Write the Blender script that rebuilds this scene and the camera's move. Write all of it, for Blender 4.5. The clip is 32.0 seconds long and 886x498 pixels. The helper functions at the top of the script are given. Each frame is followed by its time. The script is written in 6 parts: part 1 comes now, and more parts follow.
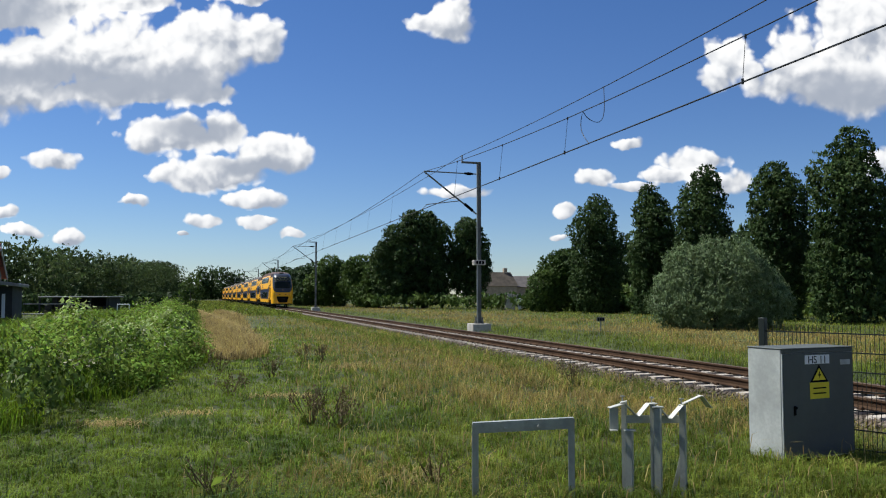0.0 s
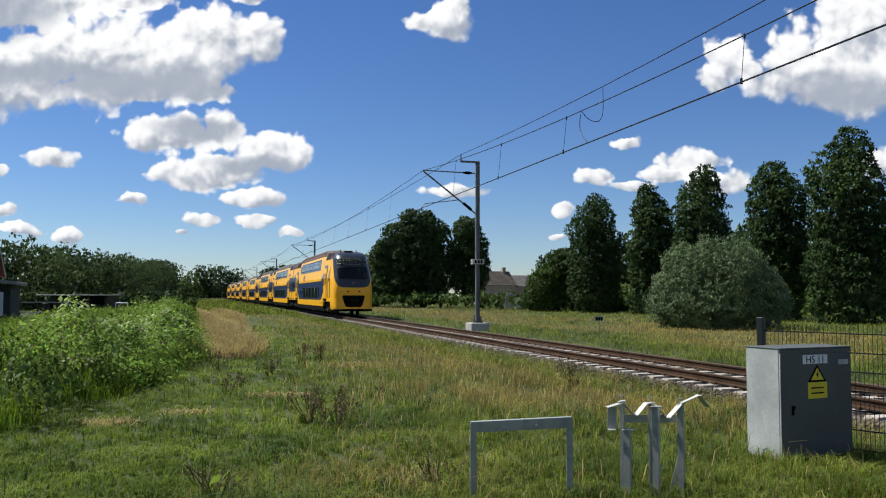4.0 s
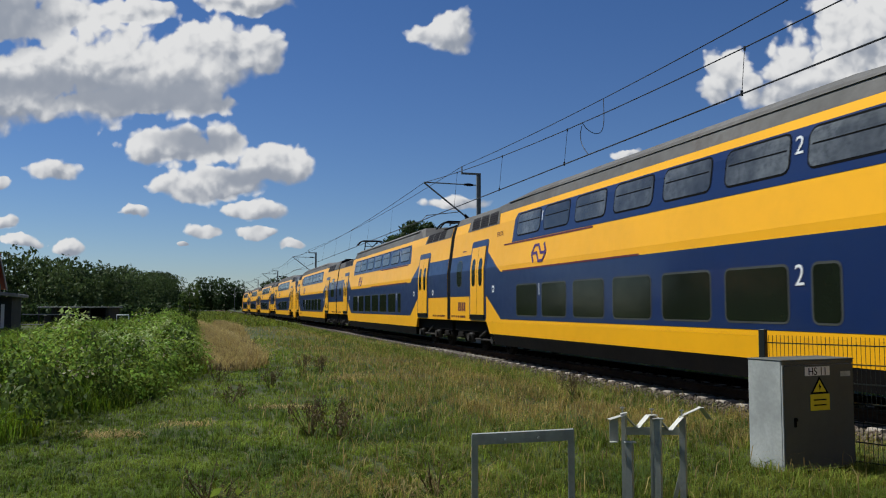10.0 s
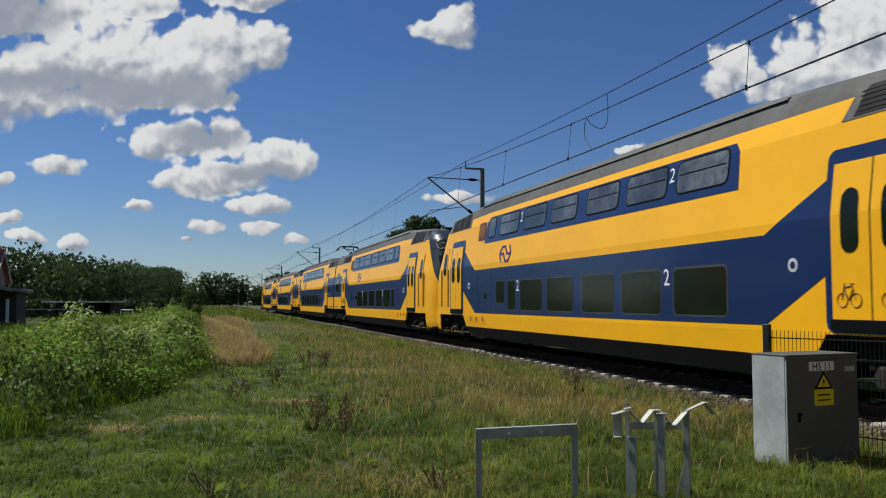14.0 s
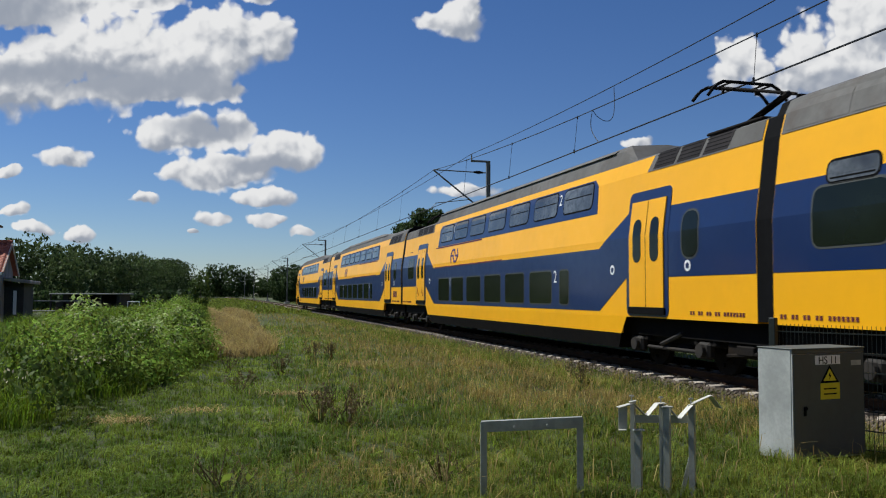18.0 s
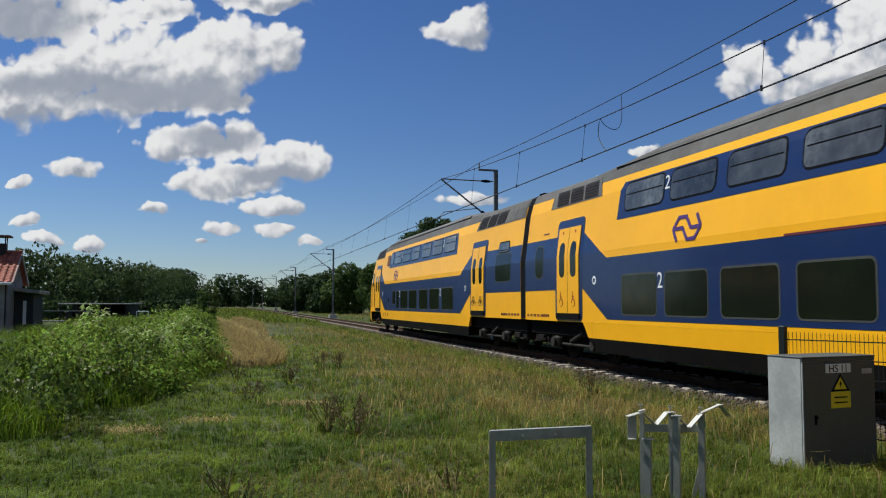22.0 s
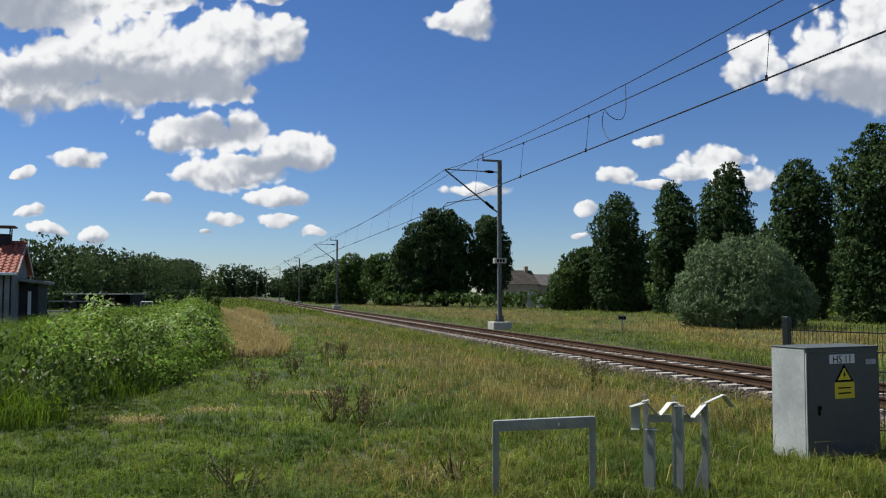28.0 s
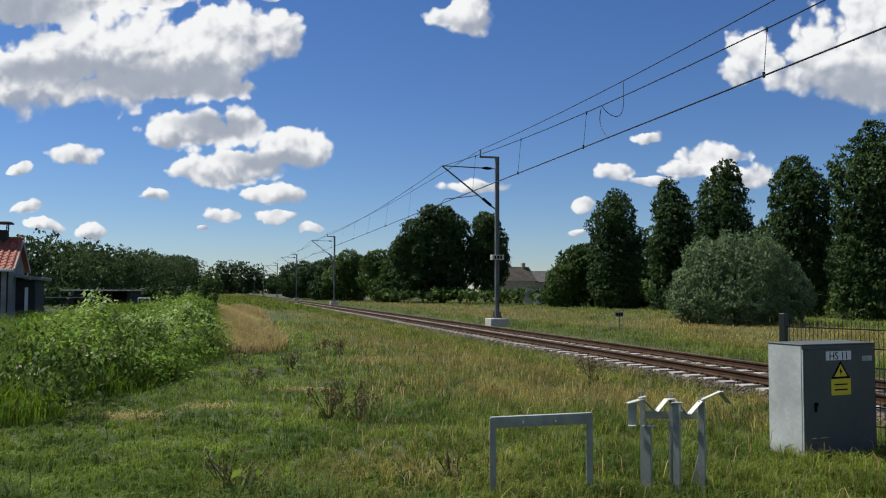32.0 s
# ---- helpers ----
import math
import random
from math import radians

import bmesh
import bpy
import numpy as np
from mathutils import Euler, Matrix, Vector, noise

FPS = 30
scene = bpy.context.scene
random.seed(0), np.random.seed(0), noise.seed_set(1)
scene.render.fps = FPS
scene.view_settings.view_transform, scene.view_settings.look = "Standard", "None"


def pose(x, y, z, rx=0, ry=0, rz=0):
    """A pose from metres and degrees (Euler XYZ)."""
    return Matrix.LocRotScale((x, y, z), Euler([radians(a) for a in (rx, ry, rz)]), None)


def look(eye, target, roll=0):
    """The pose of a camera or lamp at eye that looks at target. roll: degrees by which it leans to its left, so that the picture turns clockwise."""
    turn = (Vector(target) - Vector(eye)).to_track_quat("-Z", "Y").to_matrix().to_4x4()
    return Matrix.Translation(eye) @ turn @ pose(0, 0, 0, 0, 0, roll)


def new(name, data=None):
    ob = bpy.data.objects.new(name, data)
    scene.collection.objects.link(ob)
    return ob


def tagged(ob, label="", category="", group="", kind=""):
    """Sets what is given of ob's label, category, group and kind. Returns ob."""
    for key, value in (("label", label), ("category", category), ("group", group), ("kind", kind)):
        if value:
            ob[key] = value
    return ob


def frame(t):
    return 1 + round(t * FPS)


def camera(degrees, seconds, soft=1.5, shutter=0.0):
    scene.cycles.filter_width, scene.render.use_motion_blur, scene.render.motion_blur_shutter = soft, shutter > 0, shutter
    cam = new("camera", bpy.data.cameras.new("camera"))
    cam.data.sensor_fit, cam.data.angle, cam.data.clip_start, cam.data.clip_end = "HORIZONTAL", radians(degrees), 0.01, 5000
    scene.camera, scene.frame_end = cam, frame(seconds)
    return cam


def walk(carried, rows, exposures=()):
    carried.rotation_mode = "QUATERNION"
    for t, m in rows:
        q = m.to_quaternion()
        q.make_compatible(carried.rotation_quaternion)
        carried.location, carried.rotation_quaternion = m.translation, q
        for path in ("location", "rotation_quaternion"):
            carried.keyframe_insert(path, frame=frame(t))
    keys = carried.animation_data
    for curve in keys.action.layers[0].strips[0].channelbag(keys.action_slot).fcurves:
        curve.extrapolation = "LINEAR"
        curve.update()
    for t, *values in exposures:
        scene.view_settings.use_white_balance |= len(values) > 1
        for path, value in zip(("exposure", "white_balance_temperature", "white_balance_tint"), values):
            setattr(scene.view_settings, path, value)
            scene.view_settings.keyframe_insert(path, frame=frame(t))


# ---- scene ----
cam = camera(56.02, 32.0, soft=1.1, shutter=0.1)
EYE = (0.0, 0.0, 1.482)
walk(cam, [(t, pose(*EYE, rx, ry, rz)) for t, rx, ry, rz in (
    (0, 93.259, -0.000, 0.000), (0.5, 93.317, 0.009, -0.107), (1, 93.246, -0.005, -0.163), (1.5, 93.161, -0.052, -0.120),
    (2, 92.967, -0.062, -0.037), (2.5, 93.009, -0.055, -0.029), (3, 93.169, -0.059, -0.119), (3.5, 93.197, -0.085, -0.135),
    (5.5, 93.291, -0.210, 0.028), (6, 93.449, -0.182, 0.040), (6.5, 93.558, -0.124, 0.051), (7, 93.655, -0.103, 0.029),
    (7.5, 93.690, -0.051, -0.047), (8, 93.813, -0.031, -0.022), (8.5, 93.966, -0.027, 0.006), (9, 93.988, -0.018, 0.067),
    (9.5, 94.010, -0.006, 0.046), (10, 94.013, -0.079, -0.020), (10.5, 93.789, -0.147, 0.121), (11, 93.847, -0.132, 0.189),
    (11.5, 93.702, -0.066, 0.171), (12, 93.440, -0.053, 0.220), (12.5, 93.490, -0.091, 0.217), (13, 93.563, -0.098, 0.278),
    (13.5, 93.626, -0.063, 0.250), (14, 93.670, -0.084, 0.230), (14.5, 93.743, -0.062, 0.246), (16.5, 93.603, -0.116, 0.253),
    (17, 93.261, -0.146, 0.345), (17.5, 93.172, -0.243, 0.443), (18, 93.162, -0.238, 0.618), (18.5, 92.999, -0.280, 0.906),
    (19, 92.870, -0.288, 1.179), (19.5, 92.977, -0.254, 1.181), (20, 93.201, -0.162, 1.265), (20.5, 93.350, -0.054, 1.191),
    (21, 93.648, -0.058, 1.059), (21.5, 93.764, -0.070, 1.073), (22, 93.777, -0.089, 1.167), (22.5, 93.695, -0.137, 1.225),
    (23, 93.685, -0.166, 1.185), (23.5, 93.667, -0.131, 1.192), (24, 93.626, -0.167, 1.186), (24.5, 93.620, -0.141, 1.241),
    (25, 93.616, -0.146, 1.355), (25.5, 93.577, -0.138, 1.389), (27.5, 93.305, -0.111, 1.477), (28, 93.127, -0.109, 1.418),
    (28.5, 92.912, -0.181, 1.495), (29, 92.895, -0.139, 1.497), (29.5, 92.969, -0.204, 1.442), (30, 92.908, -0.185, 1.414),
    (30.5, 92.634, -0.175, 1.293), (31, 92.605, -0.151, 1.290), (31.5, 92.666, -0.186, 1.399), (32, 92.887, -0.153, 1.239))],
    exposures=((0, 0.42), (6.5, 0.42), (7.3, 0.30), (8, 0.02), (9, -0.02), (14, -0.06), (18, 0.08), (23, 0.06), (25.5, 0.12), (27.5, 0.28), (32, 0.28)))

# ---- light ----
SUN_AZ, SUN_EL = radians(-66), radians(53)          # azimuth clockwise from +y, elevation
sun_way = Vector((math.sin(SUN_AZ) * math.cos(SUN_EL), math.cos(SUN_AZ) * math.cos(SUN_EL), math.sin(SUN_EL)))
sun = new("sun", bpy.data.lights.new("sun", "SUN"))
sun.data.energy, sun.data.angle, sun.data.color = 5.0, radians(0.53), (0.95, 0.975, 0.93)
sun.matrix_world = look(sun_way * 50, (0, 0, 0))


class Tree:
    """Short hand for building a node tree."""

    def __init__(self, nt):
        self.nt = nt
        nt.nodes.clear()

    def n(self, kind, **props):
        node = self.nt.nodes.new(kind)
        for k, v in props.items():
            setattr(node, k, v)
        return node

    def l(self, a, b):
        self.nt.links.new(a, b)

    def put(self, sock, v):
        if isinstance(v, bpy.types.NodeSocket):
            self.l(v, sock)
        else:
            sock.default_value = v

    def math(self, op, a, b=0.0, c=0.0, clamp=False):
        m = self.n("ShaderNodeMath", operation=op, use_clamp=clamp)
        for i, v in enumerate((a, b, c)):
            self.put(m.inputs[i], v)
        return m.outputs[0]

    def vec(self, op, a, b=(0, 0, 0), c=(0, 0, 0)):
        m = self.n("ShaderNodeVectorMath", operation=op)
        for i, v in enumerate((a, b, c)):
            self.put(m.inputs[i], v)
        return m.outputs["Value"] if op in ("LENGTH", "DOT_PRODUCT") else m.outputs[0]

    def noise(self, vec, scale, detail=4.0, rough=0.55, out="Fac"):
        m = self.n("ShaderNodeTexNoise")
        if vec is not None:
            self.put(m.inputs["Vector"], vec)
        m.inputs["Scale"].default_value, m.inputs["Detail"].default_value, m.inputs["Roughness"].default_value = scale, detail, rough
        return m.outputs[out]

    def mix(self, fac, a, b):
        m = self.n("ShaderNodeMix", data_type="RGBA")
        self.put(m.inputs[0], fac)
        self.put(m.inputs[6], a)
        self.put(m.inputs[7], b)
        return m.outputs[2]

    def step(self, v, lo, hi):
        m = self.n("ShaderNodeMapRange", interpolation_type="SMOOTHSTEP")
        self.put(m.inputs[0], v)
        m.inputs[1].default_value, m.inputs[2].default_value = lo, hi
        return m.outputs[0]


def c4(c):
    return (*c, 1.0)


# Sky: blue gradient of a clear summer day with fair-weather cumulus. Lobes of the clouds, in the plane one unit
# ahead of the eye (degrees of arc would do as well): across, up, half width, half height
LIFT = 0.05688


def lobe(cx, cy, rx, ry):
    return ((cx - 784) / 1474, (441 - cy) / 1474, rx / 1474, ry / 1474)


CUMULUS = ["390 75 95 70;460 72 52 45;300 110 115 80;180 110 130 90;80 115 115 85;0 135 95 85;215 160 210 28;335 160 95 20",
           "30 15 110 48;120 0 90 34;235 0 80 26;440 -15 90 24",
           "335 240 95 40;265 245 70 34;392 222 48 30;480 275 80 40;400 300 95 34;335 318 65 28;528 268 32 28",
           "450 353 72 17;100 286 54 22;365 389 33 15;455 391 38 12;515 415 27 10;240 359 32 11",
           "40 411 40 14;125 423 28 17;2 311 26 10;8 377 28 15;330 413 12 5",
           "795 40 58 40;758 40 40 22;820 25 30 28",
           "1565 50 150 125;1450 120 115 80;1375 132 80 52;1290 108 46 52;1265 140 32 34;1530 155 120 60",
           "1058 318 40 19;1120 328 55 11;1235 281 68 26;1275 322 62 26;1180 308 44 18;1000 374 24 13;1115 253 34 10;810 340 62 15;1560 290 44 32;985 415 20 6"]

# grey undersides of the thicker clouds
SHADED = "-20 5 120 60;265 150 215 30;75 133 150 22;350 230 80 20;445 292 75 16;1500 165 110 40"


def build_sky():
    world = bpy.data.worlds.new("sky")
    scene.world = world
    world.use_nodes = True
    t = Tree(world.node_tree)
    out, bg = t.n("ShaderNodeOutputWorld"), t.n("ShaderNodeBackground")
    sky = t.n("ShaderNodeTexSky", sky_type="NISHITA", sun_disc=False, sun_elevation=SUN_EL, sun_rotation=SUN_AZ, altitude=0, air_density=1.0, dust_density=0.0, ozone_density=3.0)
    coord = t.n("ShaderNodeTexCoord")
    d = coord.outputs["Generated"]
    ahead = t.vec("DOT_PRODUCT", d, (0, math.cos(LIFT), math.sin(LIFT)))
    up = t.vec("DOT_PRODUCT", d, (0, -math.sin(LIFT), math.cos(LIFT)))
    side = t.vec("DOT_PRODUCT", d, (1, 0, 0))
    depth = t.math("MAXIMUM", ahead, 0.08)
    uv = t.n("ShaderNodeCombineXYZ")
    t.l(t.math("DIVIDE", side, depth), uv.inputs[0])
    t.l(t.math("DIVIDE", up, depth), uv.inputs[1])
    flat = uv.outputs[0]
    # billows push the outline about
    push = t.vec("SUBTRACT", t.noise(flat, 20, 3, 0.5, "Color"), (0.5, 0.5, 0.5))
    fine = t.vec("SUBTRACT", t.noise(flat, 75, 5, 0.65, "Color"), (0.5, 0.5, 0.5))
    warped = t.vec("MULTIPLY_ADD", push, (0.030, 0.030, 0), flat)
    warped = t.vec("MULTIPLY_ADD", fine, (0.004, 0.004, 0), warped)
    body = lit = None
    for group in CUMULUS:
        for text in group.split(";"):
            u, v, a, b = lobe(*[float(q) for q in text.split()])
            w = t.vec("MULTIPLY_ADD", warped, (1 / a, 1 / b, 0), (-u / a, -v / b, 0))
            one = t.math("SUBTRACT", 1.0, t.vec("DOT_PRODUCT", w, w))
            hi = t.vec("ADD", w, (0.22, -0.55, 0))
            two = t.math("SUBTRACT", 1.0, t.vec("DOT_PRODUCT", hi, hi))
            body = one if body is None else t.math("SMOOTH_MAX", body, one, 0.25)
            lit = two if lit is None else t.math("SMOOTH_MAX", lit, two, 0.25)
    def billow(shift):
        at = t.vec("ADD", t.vec("MULTIPLY_ADD", push, (0.02, 0.02, 0), t.vec("MULTIPLY_ADD", fine, (0.006, 0.006, 0), flat)), shift)
        total = None
        for scale, gain in ((24, 0.70), (52, 0.42), (110, 0.20)):
            v = t.n("ShaderNodeTexVoronoi", feature="SMOOTH_F1", voronoi_dimensions="2D")
            v.inputs["Scale"].default_value, v.inputs["Smoothness"].default_value = scale, 0.35
            t.l(at, v.inputs["Vector"])
            one = t.math("MULTIPLY", t.math("SUBTRACT", 0.55, v.outputs["Distance"]), gain * 1.8)
            total = one if total is None else t.math("ADD", total, one)
        return total
    puff, puff_up = billow((0, 0, 0)), billow((-0.006, 0.0105, 0))
    heap = t.math("MULTIPLY_ADD", t.step(t.math("SUBTRACT", lit, body), -1.0, 0.2), 0.55, 0.35)
    thick = t.math("MULTIPLY_ADD", puff, heap, t.math("SUBTRACT", body, 0.22))
    front = t.step(ahead, 0.25, 0.45)
    mask = t.math("MULTIPLY", t.step(thick, -0.05, 0.42), front)
    # the same kind of cloud all round, behind the eye and overhead
    wide = t.noise(t.vec("MULTIPLY", d, (1, 1, 2.2)), 3.2, 6, 0.55)
    rest = t.math("MULTIPLY", t.step(wide, 0.54, 0.64), t.math("SUBTRACT", 1.0, t.step(ahead, 0.35, 0.6)))
    tone = t.math("ADD", t.math("SUBTRACT", lit, body), t.math("MULTIPLY_ADD", t.math("SUBTRACT", puff, puff_up), 1.15, t.math("MULTIPLY", t.math("SUBTRACT", t.noise(warped, 14, 5, 0.55), 0.5), 1.5)))
    under = None
    for text in SHADED.split(";"):
        u, v, a, b = lobe(*[float(q) for q in text.split()])
        w = t.vec("MULTIPLY_ADD", warped, (1 / a, 1 / b, 0), (-u / a, -v / b, 0))
        one = t.math("SUBTRACT", 1.0, t.vec("DOT_PRODUCT", w, w))
        under = one if under is None else t.math("SMOOTH_MAX", under, one, 0.3)
    under = t.math("MULTIPLY", t.step(t.math("MULTIPLY_ADD", puff, -0.5, under), -1.1, 0.8), 0.95)
    bright = t.math("MULTIPLY", t.step(tone, -1.6, 0.45), t.math("SUBTRACT", 1.0, under))
    white = t.mix(bright, c4((0.29, 0.325, 0.39)), c4((0.75, 0.755, 0.76)))
    sky_scaled = t.n("ShaderNodeVectorMath", operation="SCALE")
    t.l(sky.outputs[0], sky_scaled.inputs[0])
    sky_scaled.inputs["Scale"].default_value = SKY
    deep = t.n("ShaderNodeHueSaturation")
    deep.inputs["Saturation"].default_value = 1.2
    t.l(sky_scaled.outputs[0], deep.inputs["Color"])
    high = t.step(t.vec("DOT_PRODUCT", d, (0, 0, 1)), 0.0, 0.30)
    blue = t.vec("MULTIPLY", deep.outputs[0], t.mix(high, c4(SKY_LOW), c4(SKY_TINT)))
    total = t.mix(t.math("MAXIMUM", mask, rest), blue, white)
    t.l(total, bg.inputs["Color"])
    bg.inputs["Strength"].default_value = 1.0
    t.l(bg.outputs[0], out.inputs["Surface"])


SKY, SKY_TINT, SKY_LOW = 0.058, (0.98, 1.0, 1.25), (0.88, 1.0, 1.27)
build_sky()


# ---- materials ----
MATS = {}


def mat(name, base, rough=0.6, metal=0.0, vary=0.15, scale=8.0, bump=0.0, dirt=None, dirt_amount=0.0, island=0.0, random_ob=0.0, coat=0.0,
        hue=None, transmit=0.0, spec=0.5, emit=None, ior=1.45):
    """A surface in two scales of variation: broad stains and fine grain. hue: a second colour that patches mix in."""
    if name in MATS:
        return MATS[name]
    m = bpy.data.materials.new(name)
    m.use_nodes = True
    t = Tree(m.node_tree)
    out, b = t.n("ShaderNodeOutputMaterial"), t.n("ShaderNodeBsdfPrincipled")
    co = t.n("ShaderNodeTexCoord").outputs["Object"]
    broad, grain = t.noise(co, scale * 0.18, 4, 0.6), t.noise(co, scale * 2.2, 5, 0.65)
    col = t.mix(t.step(broad, 0.3, 0.7), c4([q * (1 - vary) for q in base]), c4([min(1, q * (1 + vary)) for q in (hue or base)]))
    col = t.mix(t.math("MULTIPLY", t.step(grain, 0.35, 0.75), vary * 1.2), col, c4([q * 0.55 for q in base]))
    if dirt:
        col = t.mix(t.math("MULTIPLY", t.step(t.noise(co, scale * 0.5, 6, 0.7), 0.45, 0.75), dirt_amount), col, c4(dirt))
    if island:
        ran = t.n("ShaderNodeNewGeometry").outputs["Random Per Island"]
        hs = t.n("ShaderNodeHueSaturation")
        t.l(col, hs.inputs["Color"])
        t.l(t.math("MULTIPLY_ADD", ran, island * 0.05, 0.5 - island * 0.025), hs.inputs["Hue"])
        t.l(t.math("MULTIPLY_ADD", ran, island * 1.2, 1 - island * 0.6), hs.inputs["Value"])
        col = hs.outputs[0]
    if random_ob:
        ran = t.n("ShaderNodeObjectInfo").outputs["Random"]
        hs = t.n("ShaderNodeHueSaturation")
        t.l(col, hs.inputs["Color"])
        t.l(t.math("MULTIPLY_ADD", ran, random_ob, 1 - random_ob / 2), hs.inputs["Value"])
        col = hs.outputs[0]
    t.l(col, b.inputs["Base Color"])
    t.l(t.math("MULTIPLY_ADD", grain, 0.25, rough - 0.12, clamp=True), b.inputs["Roughness"])
    b.inputs["Metallic"].default_value = metal
    b.inputs["Coat Weight"].default_value = coat
    b.inputs["Coat Roughness"].default_value = 0.08
    b.inputs["Specular IOR Level"].default_value = spec
    b.inputs["IOR"].default_value = ior
    if emit:
        b.inputs["Emission Color"].default_value, b.inputs["Emission Strength"].default_value = c4(emit[:3]), emit[3]
    if bump:
        bp = t.n("ShaderNodeBump")
        bp.inputs["Strength"].default_value, bp.inputs["Distance"].default_value = 0.6, bump
        t.l(grain, bp.inputs["Height"])
        t.l(bp.outputs[0], b.inputs["Normal"])
    if transmit:
        tr = t.n("ShaderNodeBsdfTranslucent")
        t.l(col, tr.inputs["Color"])
        mx = t.n("ShaderNodeMixShader")
        mx.inputs[0].default_value = transmit
        t.l(b.outputs[0], mx.inputs[1])
        t.l(tr.outputs[0], mx.inputs[2])
        t.l(mx.outputs[0], out.inputs["Surface"])
    else:
        t.l(b.outputs[0], out.inputs["Surface"])
    MATS[name] = m
    return m


YELLOW = mat("train yellow paint", (0.95, 0.445, 0.008), 0.36, vary=0.04, scale=1.5, dirt=(0.36, 0.18, 0.03), dirt_amount=0.10, coat=0.10, spec=0.35)
BLUE = mat("train blue paint", (0.006, 0.021, 0.088), 0.34, vary=0.08, scale=1.5, dirt=(0.025, 0.035, 0.08), dirt_amount=0.2, coat=0.3, spec=0.45)
ROOFGREY = mat("train roof grey", (0.125, 0.118, 0.110), 0.7, vary=0.25, scale=2.5, dirt=(0.085, 0.064, 0.052), dirt_amount=0.6, spec=0.3)
ROOFBROWN = mat("train roof rust brown", (0.135, 0.088, 0.076), 0.75, vary=0.3, scale=2.5, dirt=(0.085, 0.05, 0.04), dirt_amount=0.7, spec=0.25)
SKIRT = mat("train skirt dark", (0.010, 0.009, 0.009), 0.8, vary=0.2, scale=3, dirt=(0.016, 0.012, 0.009), dirt_amount=0.6, spec=0.06)
BLACK = mat("black rubber", (0.005, 0.005, 0.0055), 0.8, vary=0.2, scale=5, spec=0.08)
NOSEBLACK = mat("nose black paint", (0.025, 0.027, 0.03), 0.35, vary=0.15, scale=2, coat=0.3)
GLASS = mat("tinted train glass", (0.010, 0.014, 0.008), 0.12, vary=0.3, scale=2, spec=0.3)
# pale patchy base colour stands in for reflected sky and the interior behind
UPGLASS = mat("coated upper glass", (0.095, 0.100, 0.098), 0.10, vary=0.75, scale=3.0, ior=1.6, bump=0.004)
LOGO = mat("violet mark", (0.07, 0.025, 0.16), 0.5, vary=0.05)
AMBER = mat("brown louvre", (0.20, 0.085, 0.012), 0.6, vary=0.3, scale=30)
GRILLE = mat("dark roof louvre", (0.020, 0.016, 0.015), 0.6, 0.0, vary=0.3, scale=8, dirt=(0.03, 0.02, 0.018), dirt_amount=0.3, spec=0.15)
AXLE = mat("axle box metal", (0.024, 0.021, 0.019), 0.75, 0.0, vary=0.4, scale=6, dirt=(0.05, 0.036, 0.025), dirt_amount=0.7, spec=0.25)
FRAMEGREY = mat("window frame rubber", (0.060, 0.062, 0.052), 0.5, vary=0.15)
BOGIE = mat("bogie steel dusty", (0.014, 0.012, 0.011), 0.8, 0.0, vary=0.35, scale=6, dirt=(0.03, 0.021, 0.014), dirt_amount=0.6, spec=0.08)
WHITE = mat("white lettering", (0.8, 0.8, 0.8), 0.5, vary=0.04)
REDMARK = mat("red sign print", (0.36, 0.02, 0.015), 0.5, vary=0.05)
DARKRED = mat("dark red lettering", (0.13, 0.02, 0.03), 0.5, vary=0.05)
STEEL = mat("galvanised steel", (0.36, 0.37, 0.33), 0.5, 0.2, vary=0.18, scale=9, dirt=(0.17, 0.175, 0.17), dirt_amount=0.6, bump=0.001)
BRIGHT = mat("bright zinc strip", (0.55, 0.53, 0.46), 0.5, 0.1, vary=0.12, scale=9)
MAST = mat("weathered mast steel", (0.17, 0.175, 0.17), 0.6, 0.35, vary=0.25, scale=5, dirt=(0.13, 0.09, 0.06), dirt_amount=0.5)
WIRE = mat("wire copper dark", (0.035, 0.036, 0.037), 0.5, 0.6, vary=0.1)
CONCRETE = mat("pale concrete", (0.42, 0.39, 0.34), 0.9, vary=0.2, scale=6, dirt=(0.2, 0.17, 0.13), dirt_amount=0.5, bump=0.004)
SLEEPER = mat("concrete sleeper", (0.40, 0.345, 0.29), 0.9, vary=0.18, scale=5, dirt=(0.24, 0.17, 0.11), dirt_amount=0.5, bump=0.004, random_ob=0.3, spec=0.1)
RAILRUST = mat("rusty rail web", (0.066, 0.038, 0.023), 0.9, 0.0, vary=0.3, scale=7, dirt=(0.035, 0.020, 0.013), dirt_amount=0.6, bump=0.002, spec=0.1)
RAILHEAD = mat("worn rail head", (0.088, 0.056, 0.038), 0.7, 0.0, vary=0.25, scale=4, spec=0.25)
BALLAST = mat("ballast stone", (0.13, 0.105, 0.085), 0.95, vary=0.3, scale=6, dirt=(0.10, 0.066, 0.044), dirt_amount=0.6, bump=0.01, island=0.6, spec=0.1)
BALLASTBED = mat("ballast bed", (0.075, 0.058, 0.045), 0.95, vary=0.4, scale=28, dirt=(0.075, 0.052, 0.036), dirt_amount=0.8, bump=0.03, spec=0.1)
SOIL = mat("grassland soil", (0.036, 0.052, 0.009), 0.95, vary=0.35, scale=5, hue=(0.07, 0.08, 0.016), dirt=(0.04, 0.038, 0.016), dirt_amount=0.5, bump=0.03)
LEAF = mat("dark tree leaf", (0.038, 0.070, 0.021), 0.6, vary=0.3, scale=1.2, island=0.6, transmit=0.25, hue=(0.057, 0.087, 0.025), spec=0.12)
